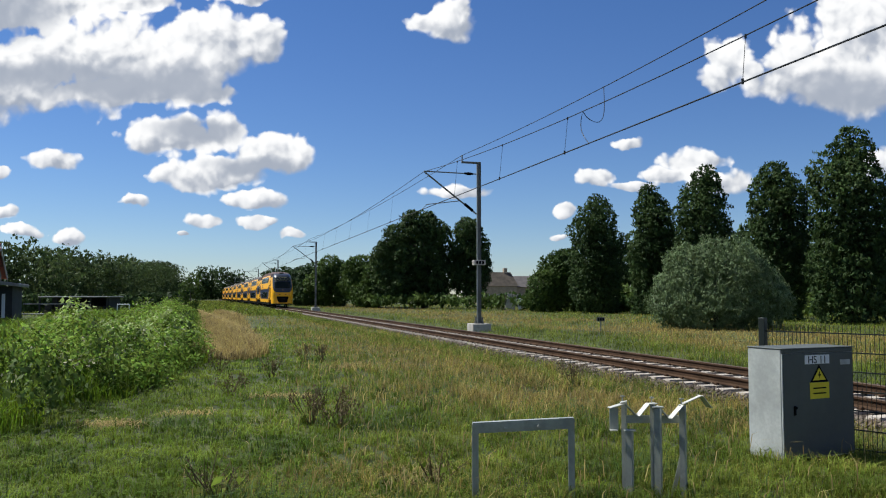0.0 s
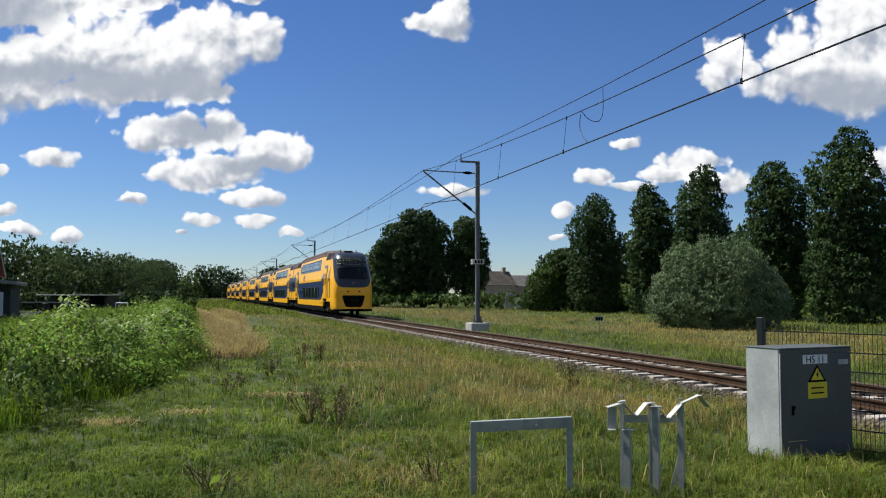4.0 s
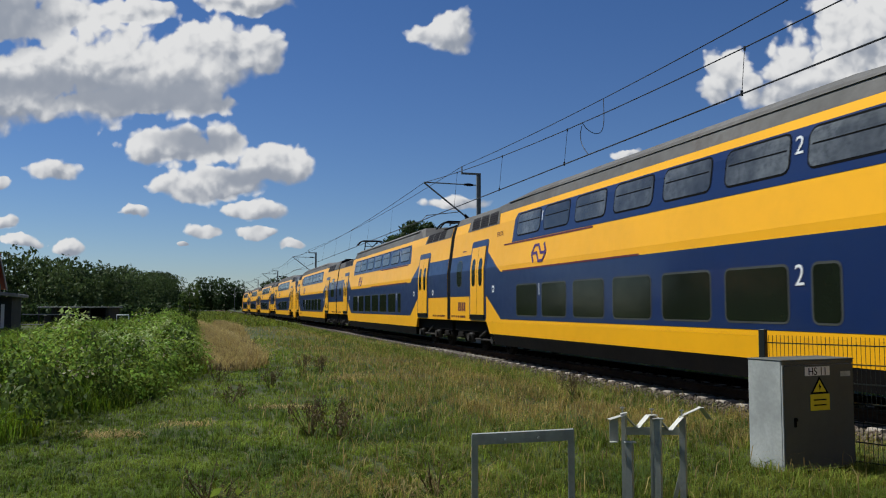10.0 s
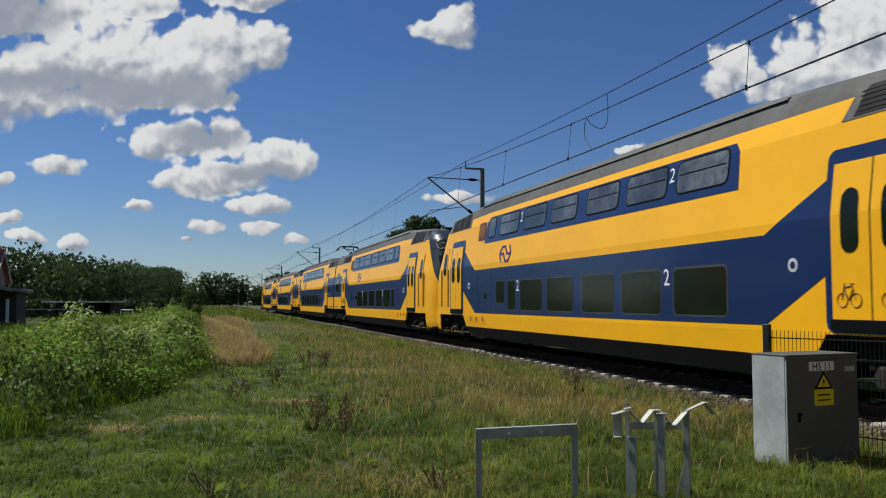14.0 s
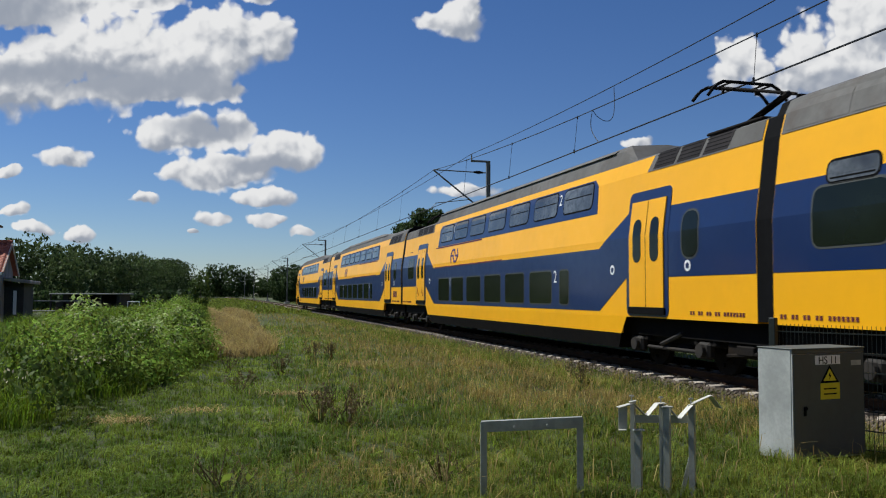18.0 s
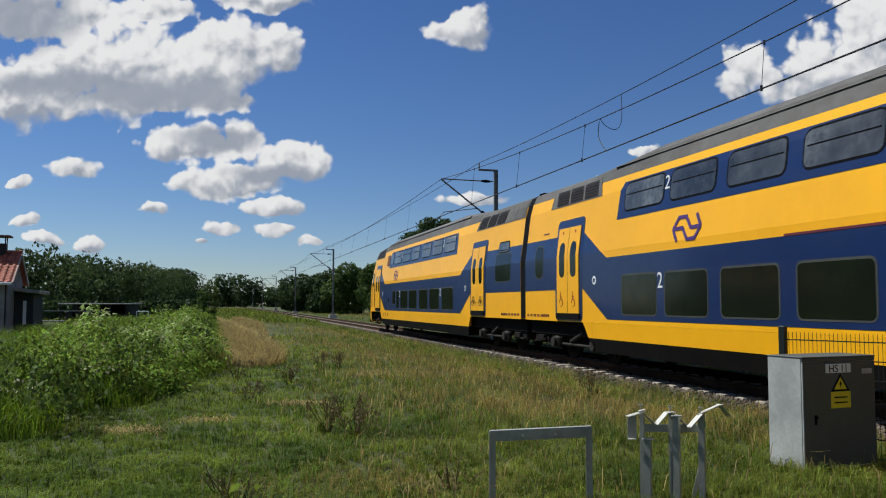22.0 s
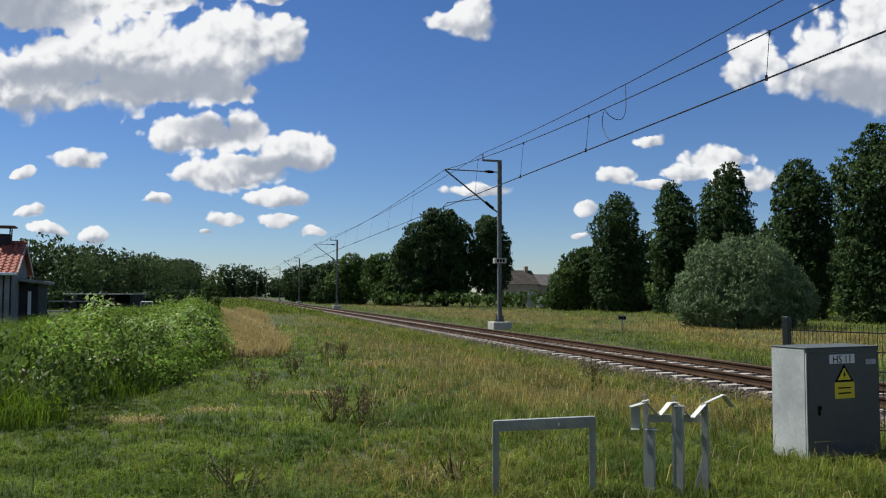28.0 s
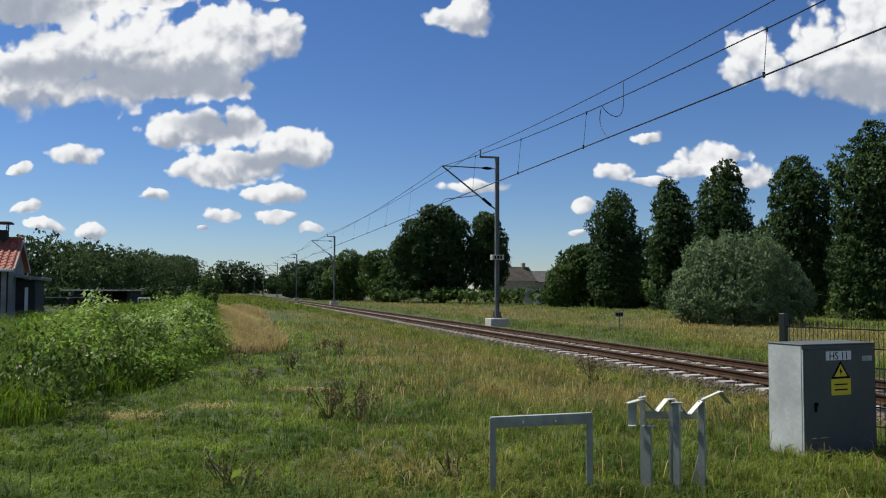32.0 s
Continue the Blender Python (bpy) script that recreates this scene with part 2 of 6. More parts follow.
# paler than LEAF: the haze of distance is put into the leaf colour
HAZEDLEAF = mat("woodland leaf", (0.050, 0.080, 0.026), 0.65, vary=0.35, scale=0.5, island=0.5, transmit=0.3, hue=(0.075, 0.105, 0.035), spec=0.12)
LEAF2 = mat("mid green leaf", (0.060, 0.105, 0.022), 0.6, vary=0.3, scale=1.2, island=0.5, transmit=0.3, hue=(0.09, 0.13, 0.03), spec=0.12)
WILLOW = mat("grey willow leaf", (0.125, 0.18, 0.07), 0.6, vary=0.25, scale=1.5, island=0.5, transmit=0.25, hue=(0.16, 0.21, 0.09), spec=0.3)
BARK = mat("bark", (0.075, 0.058, 0.042), 0.95, vary=0.35, scale=5, bump=0.02)
GRASS = mat("meadow grass", (0.115, 0.18, 0.018), 0.7, vary=0.45, scale=5.0, island=0.95, transmit=0.4, hue=(0.20, 0.215, 0.035), spec=0.15)
LAWN = mat("short grass", (0.115, 0.195, 0.016), 0.7, vary=0.45, scale=4.0, island=0.9, transmit=0.4, hue=(0.19, 0.235, 0.03), spec=0.15)
STRAW = mat("dry grass", (0.37, 0.265, 0.10), 0.8, vary=0.35, scale=5, island=0.7, transmit=0.35, hue=(0.34, 0.25, 0.075), spec=0.1)
PALESTRAW = mat("pale dry grass", (0.46, 0.35, 0.16), 0.8, vary=0.3, scale=4, island=0.6, transmit=0.35, hue=(0.36, 0.27, 0.10), spec=0.1)
NETTLE = mat("nettle leaf", (0.155, 0.255, 0.03), 0.7, vary=0.4, scale=6, island=0.9, transmit=0.4, hue=(0.225, 0.30, 0.055), spec=0.06)
REED = mat("reed blade", (0.125, 0.21, 0.018), 0.6, vary=0.4, scale=4, island=0.9, transmit=0.4, hue=(0.16, 0.22, 0.015), spec=0.2)
BINDWEED = mat("bindweed leaf", (0.27, 0.36, 0.11), 0.7, vary=0.3, scale=6, island=0.6, transmit=0.35, hue=(0.36, 0.42, 0.17), spec=0.1)
UMBEL = mat("pale flower heads", (0.46, 0.42, 0.26), 0.8, vary=0.2, scale=4, island=0.4, transmit=0.2)
DOCK = mat("dock stem reddish", (0.19, 0.13, 0.06), 0.8, vary=0.4, scale=5, island=0.6, transmit=0.2, hue=(0.13, 0.10, 0.04))
CABINET = mat("grey cabinet paint", (0.41, 0.42, 0.40), 0.6, 0.0, vary=0.25, scale=12, dirt=(0.31, 0.325, 0.31), dirt_amount=0.8, bump=0.0006)
CABDOOR = mat("dark grey cabinet door", (0.088, 0.096, 0.088), 0.6, 0.0, vary=0.1, scale=5, dirt=(0.075, 0.08, 0.078), dirt_amount=0.3)
SIGNYELLOW = mat("yellow sign", (0.75, 0.60, 0.03), 0.5, vary=0.06)
FENCE = mat("dark green fence paint", (0.016, 0.022, 0.02), 0.5, 0.2, vary=0.2)
TILE = mat("red roof tile", (0.36, 0.105, 0.06), 0.8, vary=0.2, scale=5, random_ob=0.3, bump=0.004)
BOARD = mat("grey weathered boards", (0.26, 0.255, 0.25), 0.85, vary=0.25, scale=6, random_ob=0.25)
DARKBOARD = mat("black stained boards", (0.03, 0.03, 0.03), 0.8, vary=0.3, scale=6)
BRICK = mat("house brick", (0.40, 0.30, 0.21), 0.9, vary=0.2, scale=10)
DARKTILE = mat("dark roof tiles", (0.10, 0.085, 0.08), 0.85, vary=0.2, scale=6)


# ---- mesh helpers ----
def to_mesh(bm, name, material, smooth=False):
    me = bpy.data.meshes.new(name)
    bmesh.ops.recalc_face_normals(bm, faces=bm.faces)
    if smooth:
        for f in bm.faces:
            f.smooth = True
    bm.to_mesh(me)
    bm.free()
    if material:
        me.materials.append(material)
    return me


def part(name, bm, material, parent=None, label="", smooth=False):
    me = bm if isinstance(bm, bpy.types.Mesh) else to_mesh(bm, name, material, smooth)
    ob = new(name, me)
    if parent:
        ob.parent = parent
    return tagged(ob, label)


def empty(name, label, category, m=None, group="", kind=""):
    ob = new(name)
    ob.empty_display_size = 0.2
    if m is not None:
        ob.matrix_basis = m
    return tagged(ob, label, category, group, kind)


def add_box(bm, x0, x1, y0, y1, z0, z1, bevel=0.0, m=None):
    made = bmesh.ops.create_cube(bm, size=1.0, matrix=Matrix.LocRotScale(((x0 + x1) / 2, (y0 + y1) / 2, (z0 + z1) / 2), None, (abs(x1 - x0), abs(y1 - y0), abs(z1 - z0))))
    vs = made["verts"]
    if bevel:
        es = list({e for v in vs for e in v.link_edges})
        r = bmesh.ops.bevel(bm, geom=es, offset=bevel, segments=1, affect="EDGES")
        vs = [v for v in r["verts"]] if m is not None else vs
    if m is not None:
        bmesh.ops.transform(bm, matrix=m, verts=[v for v in vs if v.is_valid])
    return bm


def box(x0, x1, y0, y1, z0, z1, bevel=0.0, m=None):
    return add_box(bmesh.new(), x0, x1, y0, y1, z0, z1, bevel, m)


def add_rod(bm, a, b, r, n=8, r2=None):
    a, b = Vector(a), Vector(b)
    q = (b - a).to_track_quat("Z", "Y").to_matrix().to_4x4()
    bmesh.ops.create_cone(bm, cap_ends=True, segments=n, radius1=r, radius2=r if r2 is None else r2, depth=(b - a).length, matrix=Matrix.Translation((a + b) / 2) @ q)
    return bm


def rod(a, b, r, n=8, r2=None):
    return add_rod(bmesh.new(), a, b, r, n, r2)


def chain(points, r, n=6):
    """A tube along points."""
    bm = bmesh.new()
    rings = []
    for i, p in enumerate(points):
        way = (Vector(points[min(i + 1, len(points) - 1)]) - Vector(points[max(i - 1, 0)])).normalized()
        u = way.orthogonal().normalized() if i == 0 else (u - way * u.dot(way)).normalized()
        v = way.cross(u)
        rings.append([bm.verts.new(Vector(p) + (u * math.cos(6.2832 * k / n) + v * math.sin(6.2832 * k / n)) * r) for k in range(n)])
    for a, b in zip(rings, rings[1:]):
        for k in range(n):
            bm.faces.new((a[k], a[(k + 1) % n], b[(k + 1) % n], b[k]))
    bm.faces.new(rings[0])
    bm.faces.new(rings[-1])
    return bm


def raw_mesh(name, verts, faces_per, loops, material, smooth=False):
    """A mesh from numpy arrays: verts (n, 3) and loops (m, faces_per) of vertex indices."""
    me = bpy.data.meshes.new(name)
    me.vertices.add(len(verts))
    me.vertices.foreach_set("co", np.asarray(verts, np.float32).ravel())
    m = len(loops)
    me.loops.add(m * faces_per)
    me.loops.foreach_set("vertex_index", np.asarray(loops, np.int32).ravel())
    me.polygons.add(m)
    me.polygons.foreach_set("loop_start", np.arange(0, m * faces_per, faces_per, dtype=np.int32))
    me.polygons.foreach_set("loop_total", np.full(m, faces_per, np.int32))
    me.update(calc_edges=True)
    me.materials.append(material)
    return me


# ---- the track's line ----
TH0, BEND, FOOT = -0.27422, -0.00006, 10.092
T0, N0 = Vector((math.sin(TH0), math.cos(TH0), 0)), Vector((math.cos(TH0), -math.sin(TH0), 0))


def track(s, off=0.0, z=0.0):
    """The point s metres along the line (0: abreast of the eye), off metres to the far side, z above the rail's top."""
    n = (N0 - T0 * (BEND * s))
    return N0 * FOOT + T0 * s + N0 * (BEND * s * s / 2) + n * off + Vector((0, 0, z))


def heading(s):
    return 90 - math.degrees(TH0 + BEND * s)


# ---- ground and line ----
def lie(x, y):
    """Height of the ground: level grassland, a shallow ditch along the weed bank, a low shoulder at the line."""
    n = noise.noise(Vector((x * 0.13, y * 0.13, 0))) * 0.05 + noise.noise(Vector((x * 0.6, y * 0.6, 3))) * 0.02
    p = Vector((x, y, 0)) - N0 * FOOT
    off = p.dot(N0)
    near_line = max(0.0, 1 - abs(abs(off) - 2.4) / 1.4)
    return -0.27 + n * (1 if abs(off) > 2.2 else 0.2) - 0.12 * near_line


def build_ground():
    rings = [0.0, 1.5, 3, 4.5, 6, 7.5, 9, 11, 13, 15, 18, 21, 25, 30, 36, 44, 54, 68, 90, 130, 200, 350, 700, 1500, 4000]
    n = 96
    bm = bmesh.new()
    rows = []
    for r in rings[1:]:
        rows.append([bm.verts.new((r * math.sin(2 * math.pi * i / n), r * math.cos(2 * math.pi * i / n), lie(r * math.sin(2 * math.pi * i / n), r * math.cos(2 * math.pi * i / n)))) for i in range(n)])
    mid = bm.verts.new((0, 0, lie(0, 0)))
    for i in range(n):
        bm.faces.new((mid, rows[0][i], rows[0][(i + 1) % n]))
        for a, b in zip(rows, rows[1:]):
            bm.faces.new((a[i], b[i], b[(i + 1) % n], a[(i + 1) % n]))
    ob = part("ground", bm, SOIL, smooth=True)
    tagged(ob, "level rough grassland with soil showing between the grass", "ground", kind="structure")


def sweep(profile, s0, s1, step, material, name, closed=True):
    """A profile of (off, z) drawn along the line."""
    bm = bmesh.new()
    rings, s = [], s0
    while s <= s1 + 1e-6:
        rings.append([bm.verts.new(track(s, o, z)) for o, z in profile])
        s += step
    k = len(profile)
    for a, b in zip(rings, rings[1:]):
        for i in range(k if closed else k - 1):
            bm.faces.new((a[i], a[(i + 1) % k], b[(i + 1) % k], b[i]))
    if closed:
        bm.faces.new(rings[0])
        bm.faces.new(rings[-1])
    return to_mesh(bm, name, material)


def build_line():
    bed = part("ballast_bed", sweep([(-1.95, -0.46), (-1.46, -0.225), (2.1, -0.225), (2.9, -0.46)], -330, 430, 10, BALLASTBED, "ballast_bed"), None)
    tagged(bed, "brown-grey stone ballast bed under the railway track", "ballast", kind="structure")
    for side in (-0.755, 0.755):
        rail = part("rail", sweep([(side - 0.07, -0.162), (side - 0.07, -0.15), (side - 0.012, -0.125), (side - 0.012, -0.055), (side - 0.034, -0.04), (side - 0.034, -0.010),
                                   (side + 0.034, -0.010), (side + 0.034, -0.04), (side + 0.012, -0.055), (side + 0.012, -0.125), (side + 0.07, -0.15), (side + 0.07, -0.162)], -330, 430, 10, RAILRUST, "rail"), None)
        tagged(rail, "rusty brown steel rail on concrete sleepers", "rail", "rails of the track", "structure")
        part("rail_head", sweep([(side - 0.033, -0.0098), (side - 0.024, 0.0), (side + 0.024, 0.0), (side + 0.033, -0.0098)], -330, 430, 10, RAILHEAD, "rail_head"), None, rail, "worn running surface")


def sleeper_mesh():
    bm = bmesh.new()
    pts = [(-1.26, 0.0), (-1.20, 0.17), (-0.45, 0.175), (-0.25, 0.15), (0.25, 0.15), (0.45, 0.175), (1.20, 0.17), (1.26, 0.0)]
    lo = [bm.verts.new((-0.15, y, z - 0.35)) for y, z in pts]
    hi = [bm.verts.new((0.15, y, z - 0.35)) for y, z in pts]
    for i, (y, z) in enumerate(pts):
        if z > 0.05:
            lo[i].co.x, hi[i].co.x = -0.12, 0.12
    for i in range(len(pts) - 1):
        bm.faces.new((lo[i], lo[i + 1], hi[i + 1], hi[i]))
    bm.faces.new(lo)
    bm.faces.new(hi)
    return to_mesh(bm, "sleeper", SLEEPER)


def build_sleepers():
    me = sleeper_mesh()
    base = empty("sleepers", "pale concrete sleepers bedded in stone ballast", "sleepers", kind="structure")
    clip = bmesh.new()
    for y in (-0.755, 0.755):
        for d in (-0.105, 0.105):
            add_box(clip, -0.05, 0.05, y + d - 0.03, y + d + 0.03, -0.18, -0.135, 0.01)
    clip = to_mesh(clip, "rail_clip", RAILRUST)
    for i in range(170):
        s = -6 + i * 0.6
        ob = new("sleeper", me)
        ob.parent = base
        ob.matrix_basis = pose(*track(s), 0, 0, heading(s) + 0.4 * math.sin(i * 5.1))
        if s < 45:
            c = new("rail_clip", clip)
            c.parent = ob
    # the far and the passed ones
    src = np.array([v.co[:] for v in me.vertices])
    verts, faces, k = [], [], 0
    poly = [list(p.vertices) for p in me.polygons]
    for s in list(np.arange(-330, -6.3, 0.6)) + list(np.arange(96.0, 430, 0.6)):
        m = pose(*track(s), 0, 0, heading(s))
        for v in src:
            verts.append(m @ Vector(v))
        faces += [[k + i for i in p] for p in poly]
        k += len(src)
    far = bpy.data.meshes.new("far_sleepers")
    far.from_pydata(verts, [], faces)
    far.materials.append(SLEEPER)
    tagged(part("far_sleepers", far, None, base), "", "", "", "stuff")


def build_stones():
    rng = np.random.default_rng(3)
    unit = np.array([(1, 0, 0), (-1, 0, 0), (0, 1, 0), (0, -1, 0), (0, 0, 1), (0, 0, -1)], float)
    tri = np.array([(0, 2, 4), (2, 1, 4), (1, 3, 4), (3, 0, 4), (2, 0, 5), (1, 2, 5), (3, 1, 5), (0, 3, 5)])
    n = 22000
    s = 4 + 86 * rng.random(n) ** 1.7
    off = np.where(rng.random(n) < 0.62, -1.85 + 0.6 * rng.random(n), -1.2 + 4.0 * rng.random(n))
    top = np.interp(off, [-1.95, -1.46, 2.1, 2.9], [-0.45, -0.228, -0.228, -0.45])
    size = 0.018 + 0.030 * rng.random(n)
    pts = np.array([track(a, b, c) for a, b, c in zip(s, off, top + size * 0.3)])
    v = unit[None] * (size[:, None, None] * (0.6 + 0.7 * rng.random((n, 6, 1)))) * (1 + 0.5 * rng.standard_normal((n, 1, 3)).clip(-0.7, 0.9))
    ang = rng.random(n) * 6.28
    c, q = np.cos(ang), np.sin(ang)
    w = np.stack([v[..., 0] * c[:, None] - v[..., 1] * q[:, None], v[..., 0] * q[:, None] + v[..., 1] * c[:, None], v[..., 2]], -1) + pts[:, None]
    loops = (tri[None] + 6 * np.arange(n)[:, None, None]).reshape(-1, 3)
    ob = part("ballast_stones", raw_mesh("ballast_stones", w.reshape(-1, 3), 3, loops, BALLAST), None)
    tagged(ob, "loose grey-brown crushed stones between and beside the sleepers", "ballast", kind="stuff")


# ---- overhead line ----
MAST_S, MAST_OFF = (-11.5, 39.7, 103.5, 157.0, 209.5, 270.0, 330.0), 3.0
CONTACT, CARRIER, FEEDER = 5.75, 7.66, 8.56


def build_mast(s, main):
    base = empty("catenary_mast", "grey steel overhead-line mast on a concrete footing beside the track" if main else "grey steel overhead-line mast beside the track", "mast",
                 pose(*track(s, MAST_OFF), 0, 0, heading(s)), "overhead line masts")
    part("footing", box(-0.5, 0.5, -0.48, 0.48, -0.6, 0.13, 0.03), CONCRETE, base, "pale concrete block")
    bm = bmesh.new()
    add_box(bm, -0.06, 0.06, -0.10, -0.088, 0, 8.25)
    add_box(bm, -0.06, 0.06, 0.088, 0.10, 0, 8.25)
    add_box(bm, -0.006, 0.006, -0.088, 0.088, 0, 8.25)
    part("column", bm, MAST, base)
    bm = box(-0.2, 0.2, -0.22, 0.22, 0.13, 0.17)
    for a in (-0.15, 0.15):
        for b in (-0.17, 0.17):
            add_rod(bm, (a, b, 0.17), (a, b, 0.27), 0.022, 6)
    for d in (-1, 1):
        add_box(bm, -0.012, 0.012, 0.13 * d, 0.21 * d, 0.17, 0.45)
    part("base_plate", bm, MAST, base)
    part("top_bracket", add_rod(add_box(bmesh.new(), -0.04, 0.04, -0.1, 0.92, 8.16, 8.26, 0.01), (0, 0.88, 8.2), (0, 0.88, FEEDER), 0.035), MAST, base)
    tip = 2.85
    part("top_tube", rod((0, 0.13, CARRIER - 0.02), (0, tip, CARRIER + 0.02), 0.03), MAST, base)
    part("insulator", add_rod(rod((0, 0.3, CARRIER - 0.02), (0, 0.75, CARRIER - 0.01), 0.055, 10), (0, 0.42, CARRIER - 0.02), (0, 0.62, CARRIER - 0.01), 0.075, 10), BLACK, base)
    part("strut", rod((0, 0.13, 5.62), (0, tip, CARRIER), 0.042), MAST, base)
    part("strut_insulator", rod((0, 0.33, 5.78), (0, 0.75, 6.11), 0.075, 10), BLACK, base)
    part("registration_arm", add_rod(rod((0, 1.05, 6.25), (0, 2.75, 6.02), 0.02), (0, 2.7, 6.02), (0, 2.97, CONTACT + 0.02), 0.014), MAST, base)
    if main:
        part("number_plate", box(-0.18, 0.18, -0.05, 0.55, 3.05, 3.3, 0.005, pose(0, -0.25, 0)), CONCRETE, base, "small grey plate with dark bars")
        bm = bmesh.new()
        for k in range(3):
            add_box(bm, -0.184, -0.181, -0.2 + k * 0.15, -0.1 + k * 0.15, 3.1, 3.25)
        part("plate_bars", bm, BLACK, base)
        part("cable_conduit", rod((-0.09, 0.12, 0.1), (-0.09, 0.12, 5.4), 0.035), STEEL, base, "pale steel conduit")
    return base


SAG = {"contact_wire": (CONTACT, 0.02), "carrier_wire": (CARRIER, 0.98), "feeder_wire": (FEEDER, 0.62)}
HANG = {"contact_wire": ((0.12, 0.0), (0.0, -0.12)), "carrier_wire": ((0.15, 0.15), (0.15, 0.15)), "feeder_wire": ((0.9, 2.12), (2.12, 2.12))}


def wire_at(name, i, q):
    """A point on a wire in the span after mast i, at the share q of it."""
    z, sag = SAG[name]
    sag *= 1.0 if i == 0 else 0.55
    a, b = MAST_S[i], MAST_S[i + 1]
    oa, ob_ = HANG[name][min(i, 1)]
    return track(a + (b - a) * q, oa + (ob_ - oa) * q, z - sag * 4 * q * (1 - q))


def build_wires():
    for name, r in (("contact_wire", 0.018), ("carrier_wire", 0.014), ("feeder_wire", 0.014)):
        pts = [wire_at(name, i, k / 18) for i in range(len(MAST_S) - 1) for k in range(18)]
        ob = part(name, chain(pts, r, 6), WIRE)
        tagged(ob, "dark overhead " + name.replace("_", " ") + " strung between masts", "wire", "overhead wires")
    for i in range(3):
        for k in (4, 9, 12, 14, 16) if i == 0 else range(2, 17, 2):
            lo, hi = wire_at("contact_wire", i, k / 18), wire_at("carrier_wire", i, k / 18)
            bm = rod(lo, hi, 0.007 if i == 0 else 0.004, 5)
            add_rod(bm, lo - Vector((0, 0, 0.04)), lo + Vector((0, 0, 0.07)), 0.028, 6)
            add_rod(bm, hi - Vector((0, 0, 0.06)), hi + Vector((0, 0, 0.03)), 0.022, 6)
            tagged(part("dropper", bm, WIRE), "thin dropper wire between carrier and contact wire", "wire", "droppers")
    # the slack jumper from the feeder over the carrier to the contact wire
    a, b, c = wire_at("feeder_wire", 0, (23.4 + 11.5) / 51.2), wire_at("carrier_wire", 0, (21.6 + 11.5) / 51.2), wire_at("contact_wire", 0, (21.0 + 11.5) / 51.2)
    pts = []
    for k in range(13):
        q = k / 12
        pts.append(a.lerp(b, q) - Vector((0, 0, 0.75 * math.sin(math.pi * q) ** 0.8)) - T0 * (0.5 * math.sin(math.pi * q)))
    for k in range(1, 9):
        q = k / 8
        pts.append(b.lerp(c, q) + T0 * (0.3 * math.sin(math.pi * q)))
    tagged(part("jumper_cable", chain(pts, 0.011, 6), WIRE), "slack dark jumper cable looping between the overhead wires", "wire")


# ---- the train ----
PROFILE = [(1.40, 0.33), (1.48, 0.66), (1.50, 1.03), (1.50, 2.74), (1.32, 4.10), (1.22, 4.45), (1.11, 4.80), (0.95, 4.93), (0.45, 4.99), (0.0, 5.0)]
PZ, PY = [q[1] for q in PROFILE], [q[0] for q in PROFILE]


def half(z):
    return float(np.interp(z, PZ, PY))


def loft(x0, x1, z0, z1, shrink=1.0):
    """The part of the car body between two heights, as a closed solid."""
    zs = [z0] + [z for z in PZ if z0 + 0.01 < z < z1 - 0.01] + [z1]
    ring = [(half(z) * shrink, z) for z in zs]
    ring = ring + [(-y, z) for y, z in reversed(ring) if y > 1e-4]
    bm = bmesh.new()
    a = [bm.verts.new((x0, y, z)) for y, z in ring]
    b = [bm.verts.new((x1, y, z)) for y, z in ring]
    k = len(ring)
    for i in range(k):
        bm.faces.new((a[i], a[(i + 1) % k], b[(i + 1) % k], b[i]))
    bm.faces.new(a)
    bm.faces.new(b)
    return bm


def ring_at(bm, *xs):
    for x in xs:
        bmesh.ops.bisect_plane(bm, geom=bm.verts[:] + bm.edges[:] + bm.faces[:], plane_co=(x, 0, 0), plane_no=(1, 0, 0))
    return bm


def droop(car, f):
    """Lets the roof fall towards the cab."""
    for o in [o for c in car.children for o in (c, *c.children)]:
        if o.type != "MESH" or o.matrix_basis != Matrix() or o.data.users > 1:
            continue
        for v in o.data.vertices:
            if v.co.z > 4.1:
                v.co.z -= (v.co.z - 4.1) / 0.9 * 0.33 * min(1.0, max(0.0, (6.0 - f(v.co.x)) / 4.6))


def skin(pts, proud, sides=(1,), bm=None):
    """A panel of the outline pts (x, z), laid on the body side, proud of it, with edges that reach the body."""
    bm = bm or bmesh.new()
    for side in sides:
        part_bm = bmesh.new()
        part_bm.faces.new([part_bm.verts.new((x, 0, z)) for x, z in pts])
        zs = [z for _, z in pts]
        for z in PZ:
            if min(zs) < z < max(zs):
                bmesh.ops.bisect_plane(part_bm, geom=part_bm.verts[:] + part_bm.edges[:] + part_bm.faces[:], plane_co=(0, 0, z), plane_no=(0, 0, 1))
        rim = [e for e in part_bm.edges if e.is_boundary]
        made = bmesh.ops.extrude_edge_only(part_bm, edges=rim)
        low = {v for v in made["geom"] if isinstance(v, bmesh.types.BMVert)}
        for v in part_bm.verts:
            v.co.y = side * (half(v.co.z) + (-0.002 if v in low else proud))
        me = bpy.data.meshes.new("tmp")
        part_bm.to_mesh(me)
        part_bm.free()
        bm.from_mesh(me)
        bpy.data.meshes.remove(me)
    return bm


def rrect(x0, x1, z0, z1, r=0.1, lean=0.0):
    pts = []
    for cx, cz, a in ((x1 - r, z1 - r, 0), (x0 + r, z1 - r, 90), (x0 + r, z0 + r, 180), (x1 - r, z0 + r, 270)):
        for k in range(4):
            b = radians(a + 30 * k)
            pts.append((cx + r * math.cos(b), cz + r * math.sin(b)))
    return pts


